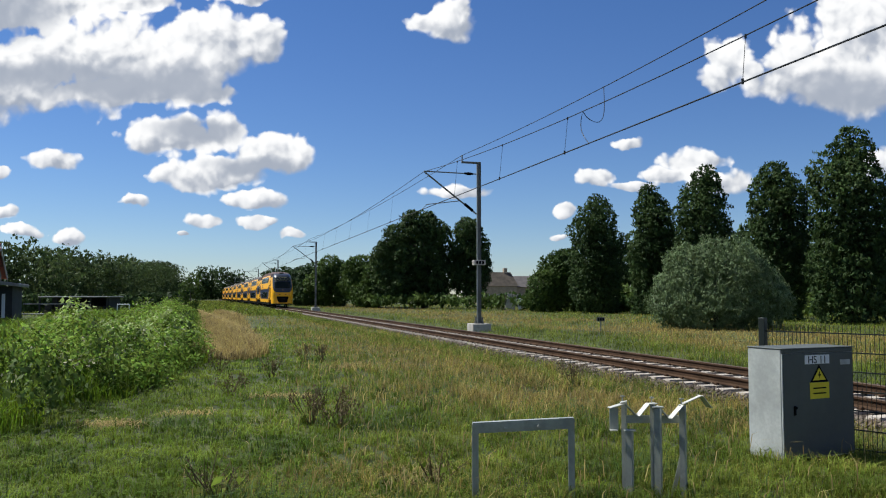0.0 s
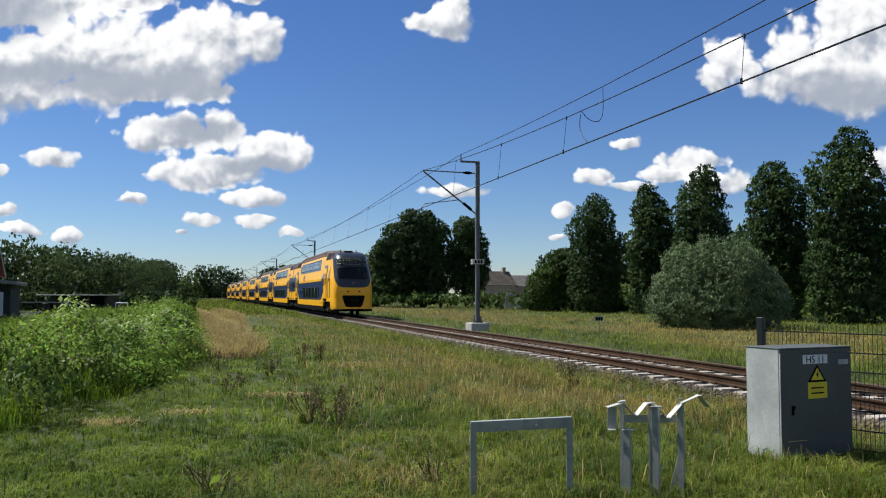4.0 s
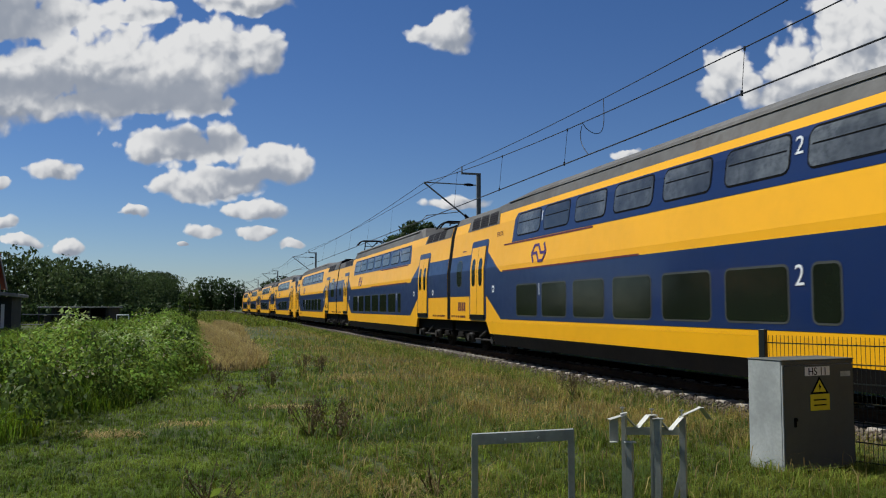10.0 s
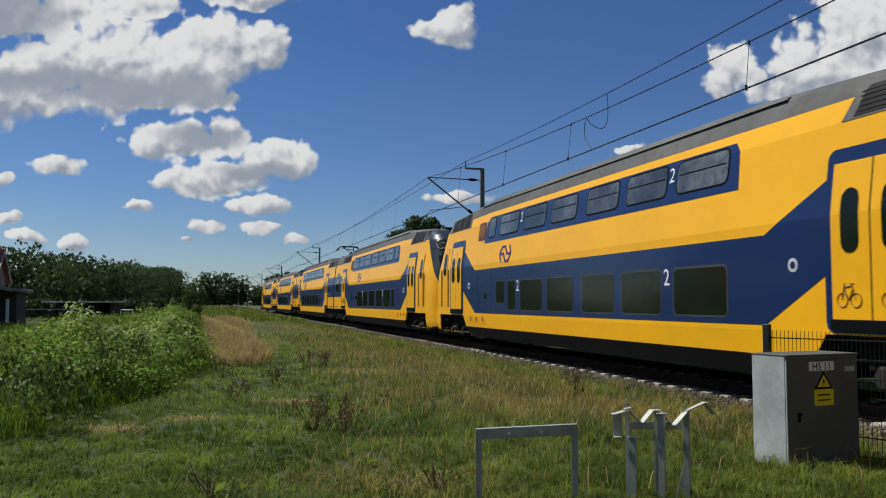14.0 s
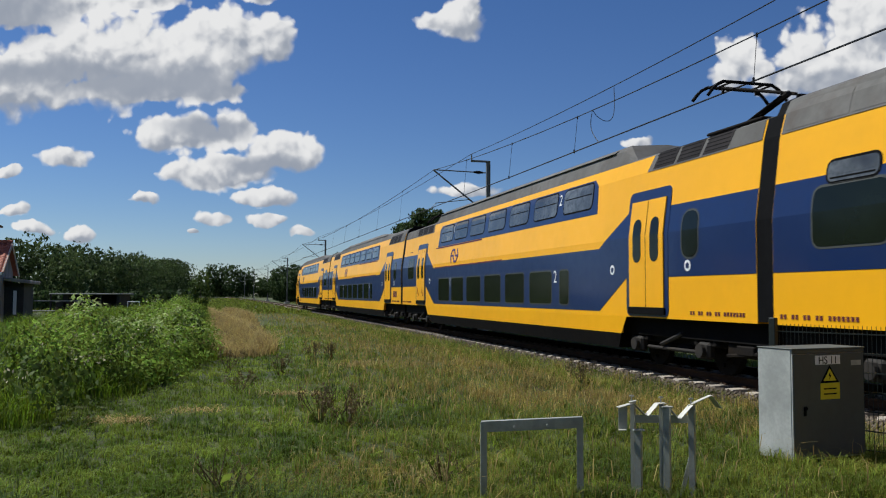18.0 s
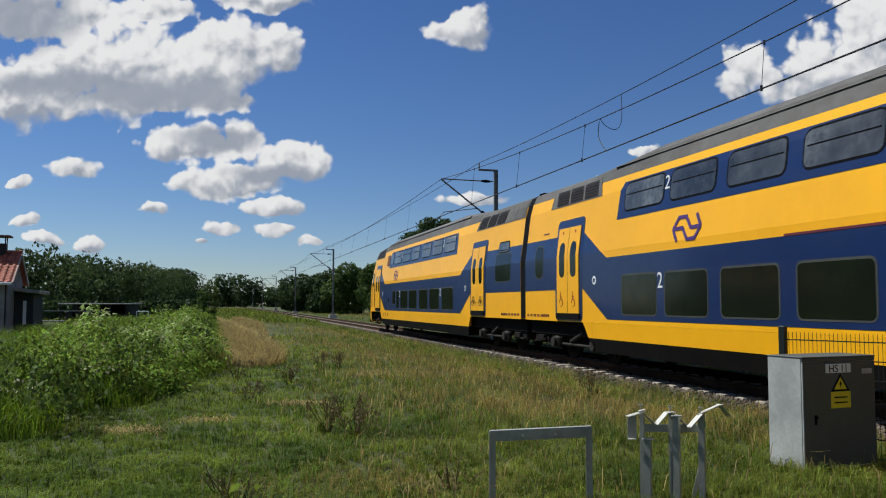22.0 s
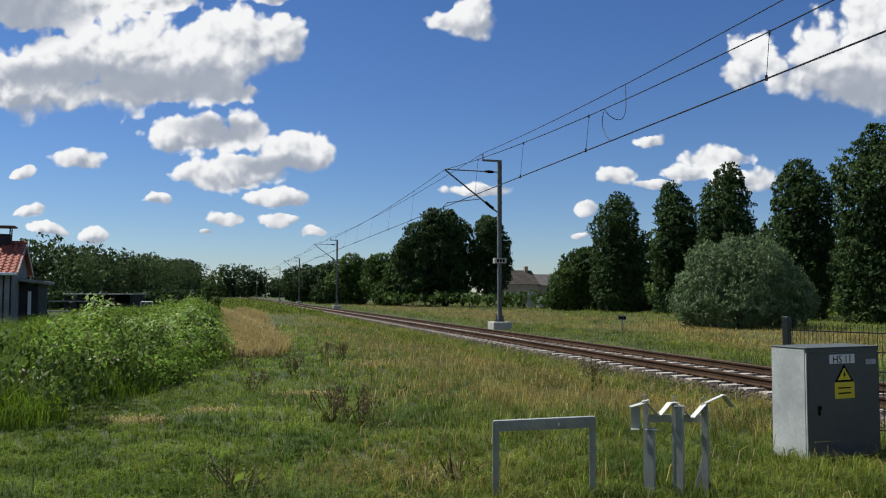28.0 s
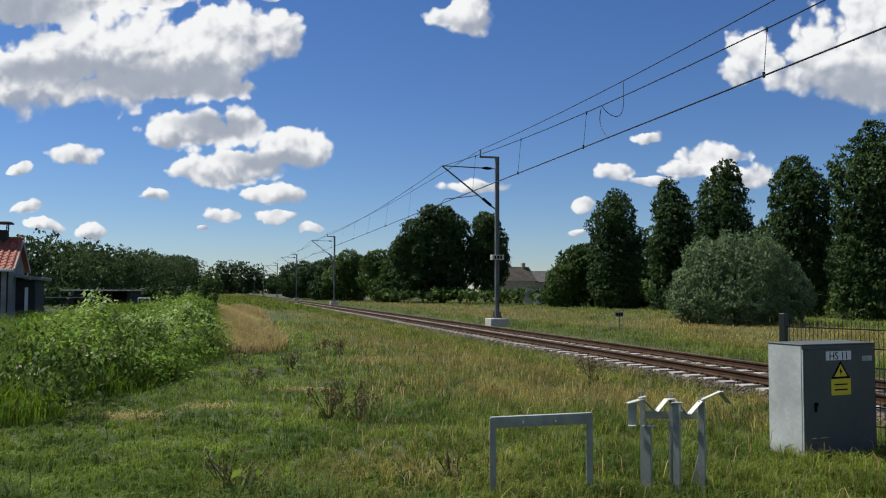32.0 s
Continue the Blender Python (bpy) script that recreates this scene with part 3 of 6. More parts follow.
def text_mesh(body, size, material):
    cu = bpy.data.curves.new("text", "FONT")
    cu.body, cu.size, cu.extrude, cu.align_x = body, size, 0.001, "CENTER"
    ob = bpy.data.objects.new("text", cu)
    scene.collection.objects.link(ob)
    bpy.context.view_layer.update()
    me = bpy.data.meshes.new_from_object(ob.evaluated_get(bpy.context.evaluated_depsgraph_get()))
    bpy.data.objects.remove(ob)
    bpy.data.curves.remove(cu)
    me.materials.clear()
    me.materials.append(material)
    return me


def side_pose(x, z, proud):
    """Lettering on the near side: read from outside, x runs backwards there."""
    tilt = math.degrees(math.atan2(half(z - 0.1) - half(z + 0.1), 0.2))
    return pose(x, half(z) + proud, z, 0, 0, 180) @ pose(0, 0, 0, 90 - tilt, 0, 0)


TEXTS = {}


def letter(car, body, x, z, size, material, name="lettering"):
    if (body, size) not in TEXTS:
        TEXTS[(body, size)] = text_mesh(body, size, material)
    ob = new(name, TEXTS[(body, size)])
    ob.parent = car
    ob.matrix_basis = side_pose(x, z, 0.016)
    return ob


def window(car, x0, x1, z0, z1, r=0.1, sub="window"):
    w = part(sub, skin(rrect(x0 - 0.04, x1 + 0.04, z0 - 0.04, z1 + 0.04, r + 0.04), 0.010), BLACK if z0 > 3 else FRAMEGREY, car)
    # upper panes carry their reflection as a paler colour, lower ones stay dark
    part("pane", skin(rrect(x0, x1, z0, z1, r), 0.016), UPGLASS if z0 > 3 else GLASS, w, "tinted glass, upper deck panes painted pale for reflections")
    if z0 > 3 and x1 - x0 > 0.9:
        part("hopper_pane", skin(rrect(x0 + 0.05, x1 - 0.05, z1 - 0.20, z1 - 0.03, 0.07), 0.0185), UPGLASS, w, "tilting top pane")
        part("window_bar", skin([(x0 + 0.06, z1 - 0.26), (x1 - 0.06, z1 - 0.26), (x1 - 0.06, z1 - 0.235), (x0 + 0.06, z1 - 0.235)], 0.020), BLACK, w)


def doorway(car, x0, x1):
    """A pair of yellow leaves in a blue portal."""
    part("door_portal", skin(rrect(x0, x1, 1.06, 3.70, 0.14), 0.012), BLUE, car, "dark blue door surround")
    m = (x0 + x1) / 2
    part("threshold", skin([(x0 + 0.12, 1.1), (x1 - 0.12, 1.1), (x1 - 0.12, 1.24), (x0 + 0.12, 1.24)], 0.05), BLACK, car)
    for a, b in ((x0 + 0.16, m - 0.015), (m + 0.015, x1 - 0.16)):
        leaf = part("door_leaf", skin([(a, 1.25), (b, 1.25), (b, 3.48), (a, 3.48)], 0.035), YELLOW, car)
        c = (a + b) / 2
        part("door_pane", skin(rrect(c - 0.17, c + 0.17, 2.18, 3.10, 0.16), 0.042), GLASS, leaf, "tall rounded dark pane")
    part("door_gap", skin([(m - 0.02, 1.25), (m + 0.02, 1.25), (m + 0.02, 3.48), (m - 0.02, 3.48)], 0.030), BLACK, car)


def wheelset_mesh():
    bm = bmesh.new()
    for y in (-0.75, 0.75):
        bmesh.ops.create_cone(bm, cap_ends=True, segments=28, radius1=0.46, radius2=0.46, depth=0.13, matrix=Matrix.Translation((0, y, 0)) @ Euler((radians(90), 0, 0)).to_matrix().to_4x4())
        bmesh.ops.create_cone(bm, cap_ends=True, segments=16, radius1=0.2, radius2=0.17, depth=0.2, matrix=Matrix.Translation((0, y * 1.06, 0)) @ Euler((radians(90), 0, 0)).to_matrix().to_4x4())
        for k in range(6):
            a = k * math.pi / 3
            bmesh.ops.create_cube(bm, size=0.07, matrix=Matrix.Translation((0.3 * math.cos(a), y * 1.09, 0.3 * math.sin(a))))
    add_rod(bm, (0, -1.0, 0), (0, 1.0, 0), 0.085, 10)
    return to_mesh(bm, "wheelset", BOGIE)


WHEELSET = wheelset_mesh()
WHEELS = []


def bogie_meshes():
    bm = bmesh.new()
    for side in (-1, 1):
        add_box(bm, -1.75, 1.75, side * 1.0, side * 1.16, 0.52, 0.72, 0.03)
        add_box(bm, -0.55, 0.55, side * 1.0, side * 1.16, 0.36, 0.55, 0.05)
    add_box(bm, -0.35, 0.35, -1.0, 1.0, 0.5, 0.8, 0.03)
    frame_me = to_mesh(bm, "bogie_frame", BOGIE)
    bm = bmesh.new()
    add_box(bm, -0.2, 0.2, 1.17, 1.34, 0.3, 0.62, 0.05)
    add_rod(bm, (0, 1.33, 0.46), (0, 1.42, 0.46), 0.13, 12)
    axle_me = to_mesh(bm, "axle_box", AXLE)
    bm = bmesh.new()
    for k in range(5):
        add_rod(bm, (0, 1.2, 0.56 + k * 0.06), (0, 1.2, 0.61 + k * 0.06), 0.1 - 0.015 * (k % 2), 10)
    spring_me = to_mesh(bm, "spring", BOGIE)
    bm = bmesh.new()
    add_rod(bm, (-0.5, 1.28, 0.75), (0.3, 1.28, 0.5), 0.05, 8)
    add_rod(bm, (-0.9, 1.25, 0.42), (0.9, 1.25, 0.42), 0.035, 8)
    damper_me = to_mesh(bm, "damper", AXLE)
    return frame_me, axle_me, spring_me, damper_me


BOGIE_MESHES = bogie_meshes()


def bogie(car, x):
    b = new("bogie", BOGIE_MESHES[0])
    b.parent = car
    b.matrix_basis = pose(x, 0, 0)
    for name, me, xs in zip(("axle_box", "spring", "damper"), BOGIE_MESHES[1:], ((-1.25, 1.25), (-1.55, -0.95, 0.95, 1.55), (0,))):
        for d in xs:
            o = new(name, me)
            o.parent = b
            o.matrix_basis = pose(d, 0, 0)
    for d in (-1.25, 1.25):
        w = new("wheelset", WHEELSET)
        w.parent = car
        WHEELS.append((w, x + d))


def nose_round(z):
    """How square the nose is in plan: squarer low down."""
    return float(np.interp(z, [1.0, 2.0, 3.2, 4.0], [6.5, 6.0, 4.6, 4.0]))


def nose_front(y, z):
    """How far back (x) the nose's skin lies at the height z, y metres off the middle."""
    xf = float(np.interp(z, [0.40, 0.6, 0.9, 1.15, 1.35, 1.7, 2.1, 2.6, 3.2, 3.8, 4.2, 4.5, 4.75, 5.0], [-0.60, -0.58, -0.52, -0.47, -0.46, -0.47, -0.43, -0.32, -0.10, 0.14, 0.34, 0.58, 0.95, 2.2]))
    xs, n = 2.7, nose_round(z)
    w = min(0.9999, abs(y) / max(half(z), 1e-3))
    return xs - (xs - xf) * (1 - w ** n) ** (1 / n)


def nose_solid():
    zs = np.concatenate([np.linspace(0.42, 4.2, 44), np.linspace(4.25, 4.995, 16)])
    xs, m = 2.7, 84
    bm = bmesh.new()
    grid = []
    for z in zs:
        xf, n = nose_front(0, z), nose_round(z)
        row = []
        for k in range(m + 1):
            a = -math.pi / 2 + math.pi * k / m
            row.append(bm.verts.new((xs - (xs - xf) * abs(math.cos(a)) ** (2 / n), half(z) * math.copysign(abs(math.sin(a)) ** (2 / n), a), z)))
        grid.append(row)
    for r, q in zip(grid, grid[1:]):
        for k in range(m):
            bm.faces.new((r[k], r[k + 1], q[k + 1], q[k]))
    bm.faces.new(grid[-1])
    bm.faces.new(list(reversed(grid[0])))
    return bm


def cut(bm, co, no, keep_outer):
    bmesh.ops.bisect_plane(bm, geom=bm.verts[:] + bm.edges[:] + bm.faces[:], plane_co=co, plane_no=no, clear_inner=keep_outer, clear_outer=not keep_outer)
    return bm


def front_panel(y0, y1, z0, z1, r, proud, bow=0.0, taper=0.0):
    """A rounded panel laid on the nose's front."""
    bm = bmesh.new()
    rows = []
    nz, ny = 8, 16
    for i in range(nz + 1):
        z = z0 + (z1 - z0) * i / nz
        e = max(0.0, r - min(z - z0, z1 - z))
        inset = r - math.sqrt(max(0.0, r * r - e * e)) + taper * (1 - i / nz)
        row = []
        for k in range(ny + 1):
            y = (y0 + inset) + (y1 - y0 - 2 * inset) * k / ny
            zz = z + bow * (1 - (2 * k / ny - 1) ** 2)
            row.append(bm.verts.new((nose_front(y, zz) - proud, y, zz)))
        rows.append(row)
    for a, b in zip(rows, rows[1:]):
        for k in range(ny):
            bm.faces.new((a[k], b[k], b[k + 1], a[k + 1]))
    rim = [e for e in bm.edges if e.is_boundary]
    made = bmesh.ops.extrude_edge_only(bm, edges=rim)
    for v in made["geom"]:
        if isinstance(v, bmesh.types.BMVert):
            v.co.x += proud + 0.01
    return bm


HEADLIGHT = mat("headlight", (0.42, 0.26, 0.12), 0.15, vary=0.1, scale=30, emit=(1.0, 0.62, 0.3, 0.10))
REDLIGHT = mat("red tail lens", (0.16, 0.02, 0.012), 0.2, vary=0.05)
DISPLAY = mat("led display", (0.02, 0.022, 0.02), 0.25, vary=0.1)
LED = mat("display dots", (0.35, 0.36, 0.16), 0.6, vary=0.2)
SHINE = mat("headlight unlit", (0.36, 0.26, 0.15), 0.15, vary=0.05)


def trim_nose(bm):
    """Opens the lower side behind the nose, where the bogie stands."""
    gone = [f for f in bm.faces if f.calc_center_median().x > 0.75 and f.calc_center_median().z < 1.02 and abs(f.calc_center_median().y) > 0.8]
    bmesh.ops.delete(bm, geom=gone, context="FACES")
    return bm


def cab(car, leading, roof):
    up = ((-0.50, 0, 1.95), (0.80, 0, -0.60))
    part("nose", cut(trim_nose(cut(nose_solid(), *up, True)), (0, 0, 4.14), (0, 0, 1), False), YELLOW, car, "rounded yellow cab front", smooth=True)
    part("nose_roof", cut(cut(nose_solid(), *up, True), (0, 0, 4.14), (0, 0, 1), True), roof, car, "grey roof behind the cab mask", smooth=True)
    part("nose_mask", cut(nose_solid(), *up, False), NOSEBLACK, car, "black cab front mask", smooth=True)
    part("windscreen", front_panel(-1.08, 1.08, 2.62, 3.52, 0.12, 0.012), GLASS, car, "dark cab windscreen", smooth=True)
    part("wiper", rod((nose_front(-0.5, 2.66) - 0.05, -0.5, 2.66), (nose_front(0.35, 2.8) - 0.05, 0.35, 2.8), 0.015), BLACK, car)
    d = part("destination_display", front_panel(-1.16, 1.16, 3.64, 4.12, 0.16, 0.012), DISPLAY, car, "dark destination display with dull yellow dots", smooth=True)
    bm = bmesh.new()
    rng = random.Random(4)
    for row in (3.92, 3.70):
        for k in range(9):
            y = -0.98 + k * 0.22
            for q in range(3):
                a, b = y + rng.uniform(0, 0.16), row + rng.uniform(0.0, 0.13)
                c, e = y + rng.uniform(0, 0.16), row + rng.uniform(0.0, 0.13)
                add_rod(bm, (nose_front(a, b) - 0.016, a, b), (nose_front(c, e) - 0.016, c, e), 0.012, 4)
    part("display_bars", bm, LED, d)
    ring = rrect(-1.08, 1.08, 3.69, 4.08, 0.16)
    bm = bmesh.new()
    for (a, b), (c, e) in zip(ring, ring[1:] + ring[:1]):
        for k in range(5):
            p, q = (a + (c - a) * k / 5, b + (e - b) * k / 5), (a + (c - a) * (k + 1) / 5, b + (e - b) * (k + 1) / 5)
            add_rod(bm, (nose_front(*p) - 0.016, *p), (nose_front(*q) - 0.016, *q), 0.011, 4)
    part("display_border", bm, LED, d, "dull yellow outline")
    for y in (-0.82, -0.40, 0.40, 0.82):
        outer = abs(y) > 0.6
        bm = rod((nose_front(y, 1.76) - 0.02, y, 1.76), (nose_front(y, 1.76) + 0.06, y, 1.76), 0.085, 16)
        lamp = part("lamp_rim", bm, YELLOW, car)
        m = (HEADLIGHT if leading else SHINE) if outer else REDLIGHT
        part("lamp_lens", rod((nose_front(y, 1.76) - 0.032, y, 1.76), (nose_front(y, 1.76), y, 1.76), 0.065, 16), m, lamp)
    part("top_lamp", rod((nose_front(0, 2.36) - 0.02, 0, 2.36), (nose_front(0, 2.36) + 0.03, 0, 2.36), 0.04, 12), HEADLIGHT if leading else SHINE, car)
    part("coupler_opening", front_panel(-0.84, 0.84, 0.66, 1.48, 0.10, 0.012, taper=0.26), BLACK, car, "black coupler opening", smooth=True)
    bm = box(-0.78, -0.2, -0.30, 0.30, 0.90, 1.26, 0.06)
    for y in (-0.16, 0.16):
        add_rod(bm, (-0.86, y, 1.10), (-0.74, y, 1.10), 0.11, 12)
    add_box(bm, -0.72, -0.3, -0.5, 0.5, 0.78, 0.88, 0.02)
    for y in (-0.42, 0.42):
        add_rod(bm, (-0.76, y, 0.82), (-0.5, y, 0.82), 0.05, 8)
    part("coupler", bm, BOGIE, car)
    part("bay_wall", box(0.76, 0.80, -1.36, 1.36, 0.44, 1.02), SKIRT, car)
    part("bay_middle", box(0.80, 4.6, -0.5, 0.5, 0.36, 0.66, 0.03), SKIRT, car)
    rim = bmesh.new()
    pts = [(nose_front(y, 0.46) - 0.02, y, 0.44) for y in np.linspace(-1.36, 1.36, 30)]
    for a, b in zip(pts, pts[1:]):
        add_rod(rim, a, b, 0.08, 6)
    part("lower_rim", rim, BLACK, car)
    bm = box(1.7, 2.3, -0.3, 0.3, 4.95, 5.07, 0.03)
    add_rod(bm, (1.9, 0.6, 4.93), (1.9, 0.6, 5.16), 0.03)
    add_rod(bm, (2.0, -0.6, 4.93), (2.0, -0.6, 5.16), 0.03)
    part("horn_and_aerials", bm, BLACK, car)
    # the driver's door with its handrails, behind the black mask
    door = part("crew_door", skin(rrect(1.20, 1.78, 1.32, 3.56, 0.1), 0.014), YELLOW, car)
    part("crew_door_pane", skin(rrect(1.31, 1.69, 2.48, 3.32, 0.17), 0.020), GLASS, door)
    for x in (1.02, 1.94):
        part("handrail", skin([(x - 0.05, 1.32), (x + 0.05, 1.32), (x + 0.05, 2.70), (x - 0.05, 2.70)], 0.018), AMBER, car, "recessed handrail")
    part("cab_step", add_box(add_box(bmesh.new(), 1.2, 1.75, 1.2, 1.45, 0.80, 0.84), 1.2, 1.75, 1.2, 1.45, 0.50, 0.54), BOGIE, car)


def grilles(car, a, b, c, n, roof, z0=4.10, z1=4.60):
    """The grey roof panel from a to c at a car's end, with n dark louvres from a to b."""
    d = 1 if c > a else -1
    part("roof_panel", skin([(a - 0.40 * d, z0), (c, z0), (c, z1 + 0.08), (a - 0.1 * d, z1 + 0.08)], 0.010), roof, car, "grey dusty roof panel")
    w = (b - a) / n
    for k in range(n):
        p, q = a + (k + 0.03) * w, a + (k + 0.9) * w
        g = part("roof_grille", skin([(p - 0.2 * d, z0 + 0.03), (q - 0.2 * d, z0 + 0.03), (q, z1), (p, z1)], 0.016), GRILLE, car)
        bm = bmesh.new()
        for j in range(5):
            z = z0 + 0.08 + j * (z1 - z0 - 0.12) / 5
            skin([(p - 0.12 * d, z), (q - 0.17 * d, z), (q - 0.17 * d, z + 0.012), (p - 0.12 * d, z + 0.012)], 0.020, (1,), bm)
        part("grille_slats", bm, BLACK, g)
    if abs(c - b) > 0.8:
        m = (b + c) / 2
        for p, q in ((b + 0.06 * d, m - 0.04 * d), (m + 0.04 * d, c - 0.1 * d)):
            part("roof_louvre", skin([(p, z0 + 0.04), (q, z0 + 0.04), (q, z1), (p, z1)], 0.015), roof, car)


def settle(car, f, L, falls):
    """Lets the roof step down over the car's ends: (from x, to x, share of the rise that is left)."""
    for o in [o for c in car.children for o in (c, *c.children)]:
        if o.type != "MESH" or o.matrix_basis != Matrix() or o.data.users > 1 or o.name.split(".")[0] in ("nose", "nose_mask", "destination_display", "display_bars", "display_border", "nose_roof", "pantograph", "insulators", "lower_arm", "upper_arm", "contact_strip", "collector_head"):
            continue
        for v in o.data.vertices:
            if v.co.z > 4.46:
                for a, b, k in falls:
                    q = (f(v.co.x) - a) / (b - a)
                    if q > 0:
                        v.co.z = 4.46 + (v.co.z - 4.46) * (1 - (1 - k) * min(1.0, q))


def pantograph(car, x, raised, way):
    base = part("pantograph", box(x - 0.9, x + 0.9, -0.55, 0.55, 4.72, 4.78, 0.02), BOGIE, car, "raised pantograph with twin contact strips" if raised else "folded pantograph on the roof")
    bm = bmesh.new()
    for a in (-0.7, 0.7):
        for b in (-0.45, 0.45):
            for k in range(3):
                add_rod(bm, (x + a, b, 4.46 + 0.09 * k), (x + a, b, 4.53 + 0.09 * k), 0.07 - 0.012 * (k % 2), 8)
    part("insulators", bm, ROOFGREY, base)
    knee = Vector((x - 0.95 * way, 0, 5.22 if raised else 4.90))
    head = Vector((x + 0.55 * way, 0, CONTACT - 0.10 if raised else 4.98))
    bm = rod((x + 0.7 * way, 0, 4.78), knee, 0.06)
    add_rod(bm, (x + 0.45 * way, 0.14, 4.80), knee + Vector((0.1 * way, 0.1, -0.04)), 0.025)
    part("lower_arm", bm, BOGIE, base)
    bm = bmesh.new()
    for b in (-0.38, 0.38):
        add_rod(bm, knee + Vector((0, b * 0.4, 0)), head + Vector((0, b, 0)), 0.032)
    add_rod(bm, knee.lerp(head, 0.5) + Vector((0, -0.27, 0)), knee.lerp(head, 0.5) + Vector((0, 0.27, 0)), 0.022)
    add_rod(bm, knee.lerp(head, 0.45) + Vector((0, -0.25, 0)), head + Vector((0, 0.36, 0)), 0.014)
    part("upper_arm", bm, BOGIE, base)
    for d in (-0.27, 0.27):
        pts = [head + Vector((d, y, 0.06 - 0.30 * (max(0, abs(y) - 0.55) / 0.35) ** 1.6)) for y in (-0.9, -0.8, -0.7, -0.55, -0.3, 0, 0.3, 0.55, 0.7, 0.8, 0.9)]
        part("contact_strip", chain(pts, 0.034, 8), BOGIE, base)
    bm = bmesh.new()
    for y in (-0.55, -0.38, 0.38, 0.55):
        add_rod(bm, head + Vector((-0.27, y, 0.05)), head + Vector((0.27, y, 0.05)), 0.022)
    for y in (-0.38, 0.38):
        add_rod(bm, head + Vector((0, y, -0.1)), head + Vector((0, y, 0.06)), 0.03)
    part("collector_head", bm, BOGIE, base)


def logo(car, x, z, s=0.55):
    """Two interlocking arrows as plain bars."""
    bm = bmesh.new()
    def bar(a, b, w=0.07):
        (x0, z0), (x1, z1) = (-a[0], a[1]), (-b[0], b[1])
        d = Vector((x1 - x0, z1 - z0)).normalized() * w * s
        nx, nz = -d.y, d.x
        skin([(x + x0 * s + nx, z + z0 * s + nz), (x + x1 * s + nx, z + z1 * s + nz), (x + x1 * s - nx, z + z1 * s - nz), (x + x0 * s - nx, z + z0 * s - nz)], 0.014, (1,), bm)
    for k in (1, -1):
        bar((-1.0 * k, 0.0), (-0.62 * k, 0.45 * k))
        bar((-0.66 * k, 0.45 * k), (-0.02 * k, 0.45 * k))
        bar((-0.08 * k, 0.45 * k), (0.30 * k, -0.02 * k))
        bar((-1.0 * k, 0.0), (-0.66 * k, -0.5 * k))
        bar((-1.0 * k, 0.0), (-0.30 * k, 0.02 * k))
    part("logo", bm, LOGO, car, "dark blue mark of two arrows")


END_UP = [(6.70, 7.35), (7.80, 9.42), (9.80, 11.45), (11.75, 13.40), (13.90, 15.60), (16.0, 17.52), (17.8, 19.57)]
END_LOW = [(6.67, 7.20), (7.6, 9.2), (9.6, 11.2), (11.67, 13.28), (13.82, 15.10), (15.5, 17.15)]
END_UP_TAIL = [(6.33, 6.95), (7.40, 9.05), (9.48, 11.1), (11.5, 13.1), (13.7, 15.3), (15.72, 17.35), (17.76, 19.41)]
END_LOW_TAIL = [(8.48, 9.09), (9.52, 11.12), (11.5, 13.12), (13.67, 15.28), (15.69, 17.3), (17.80, 19.50)]
MID_UP = [(6.70, 8.42), (8.88, 10.53), (11.0, 12.6), (13.05, 14.7), (15.15, 16.75), (17.15, 18.75), (19.05, 20.75)]
MID_LOW = [(7.70, 8.25), (8.82, 10.4), (10.88, 12.48), (12.95, 14.55), (15.02, 16.62), (17.08, 18.6), (18.98, 20.5)]


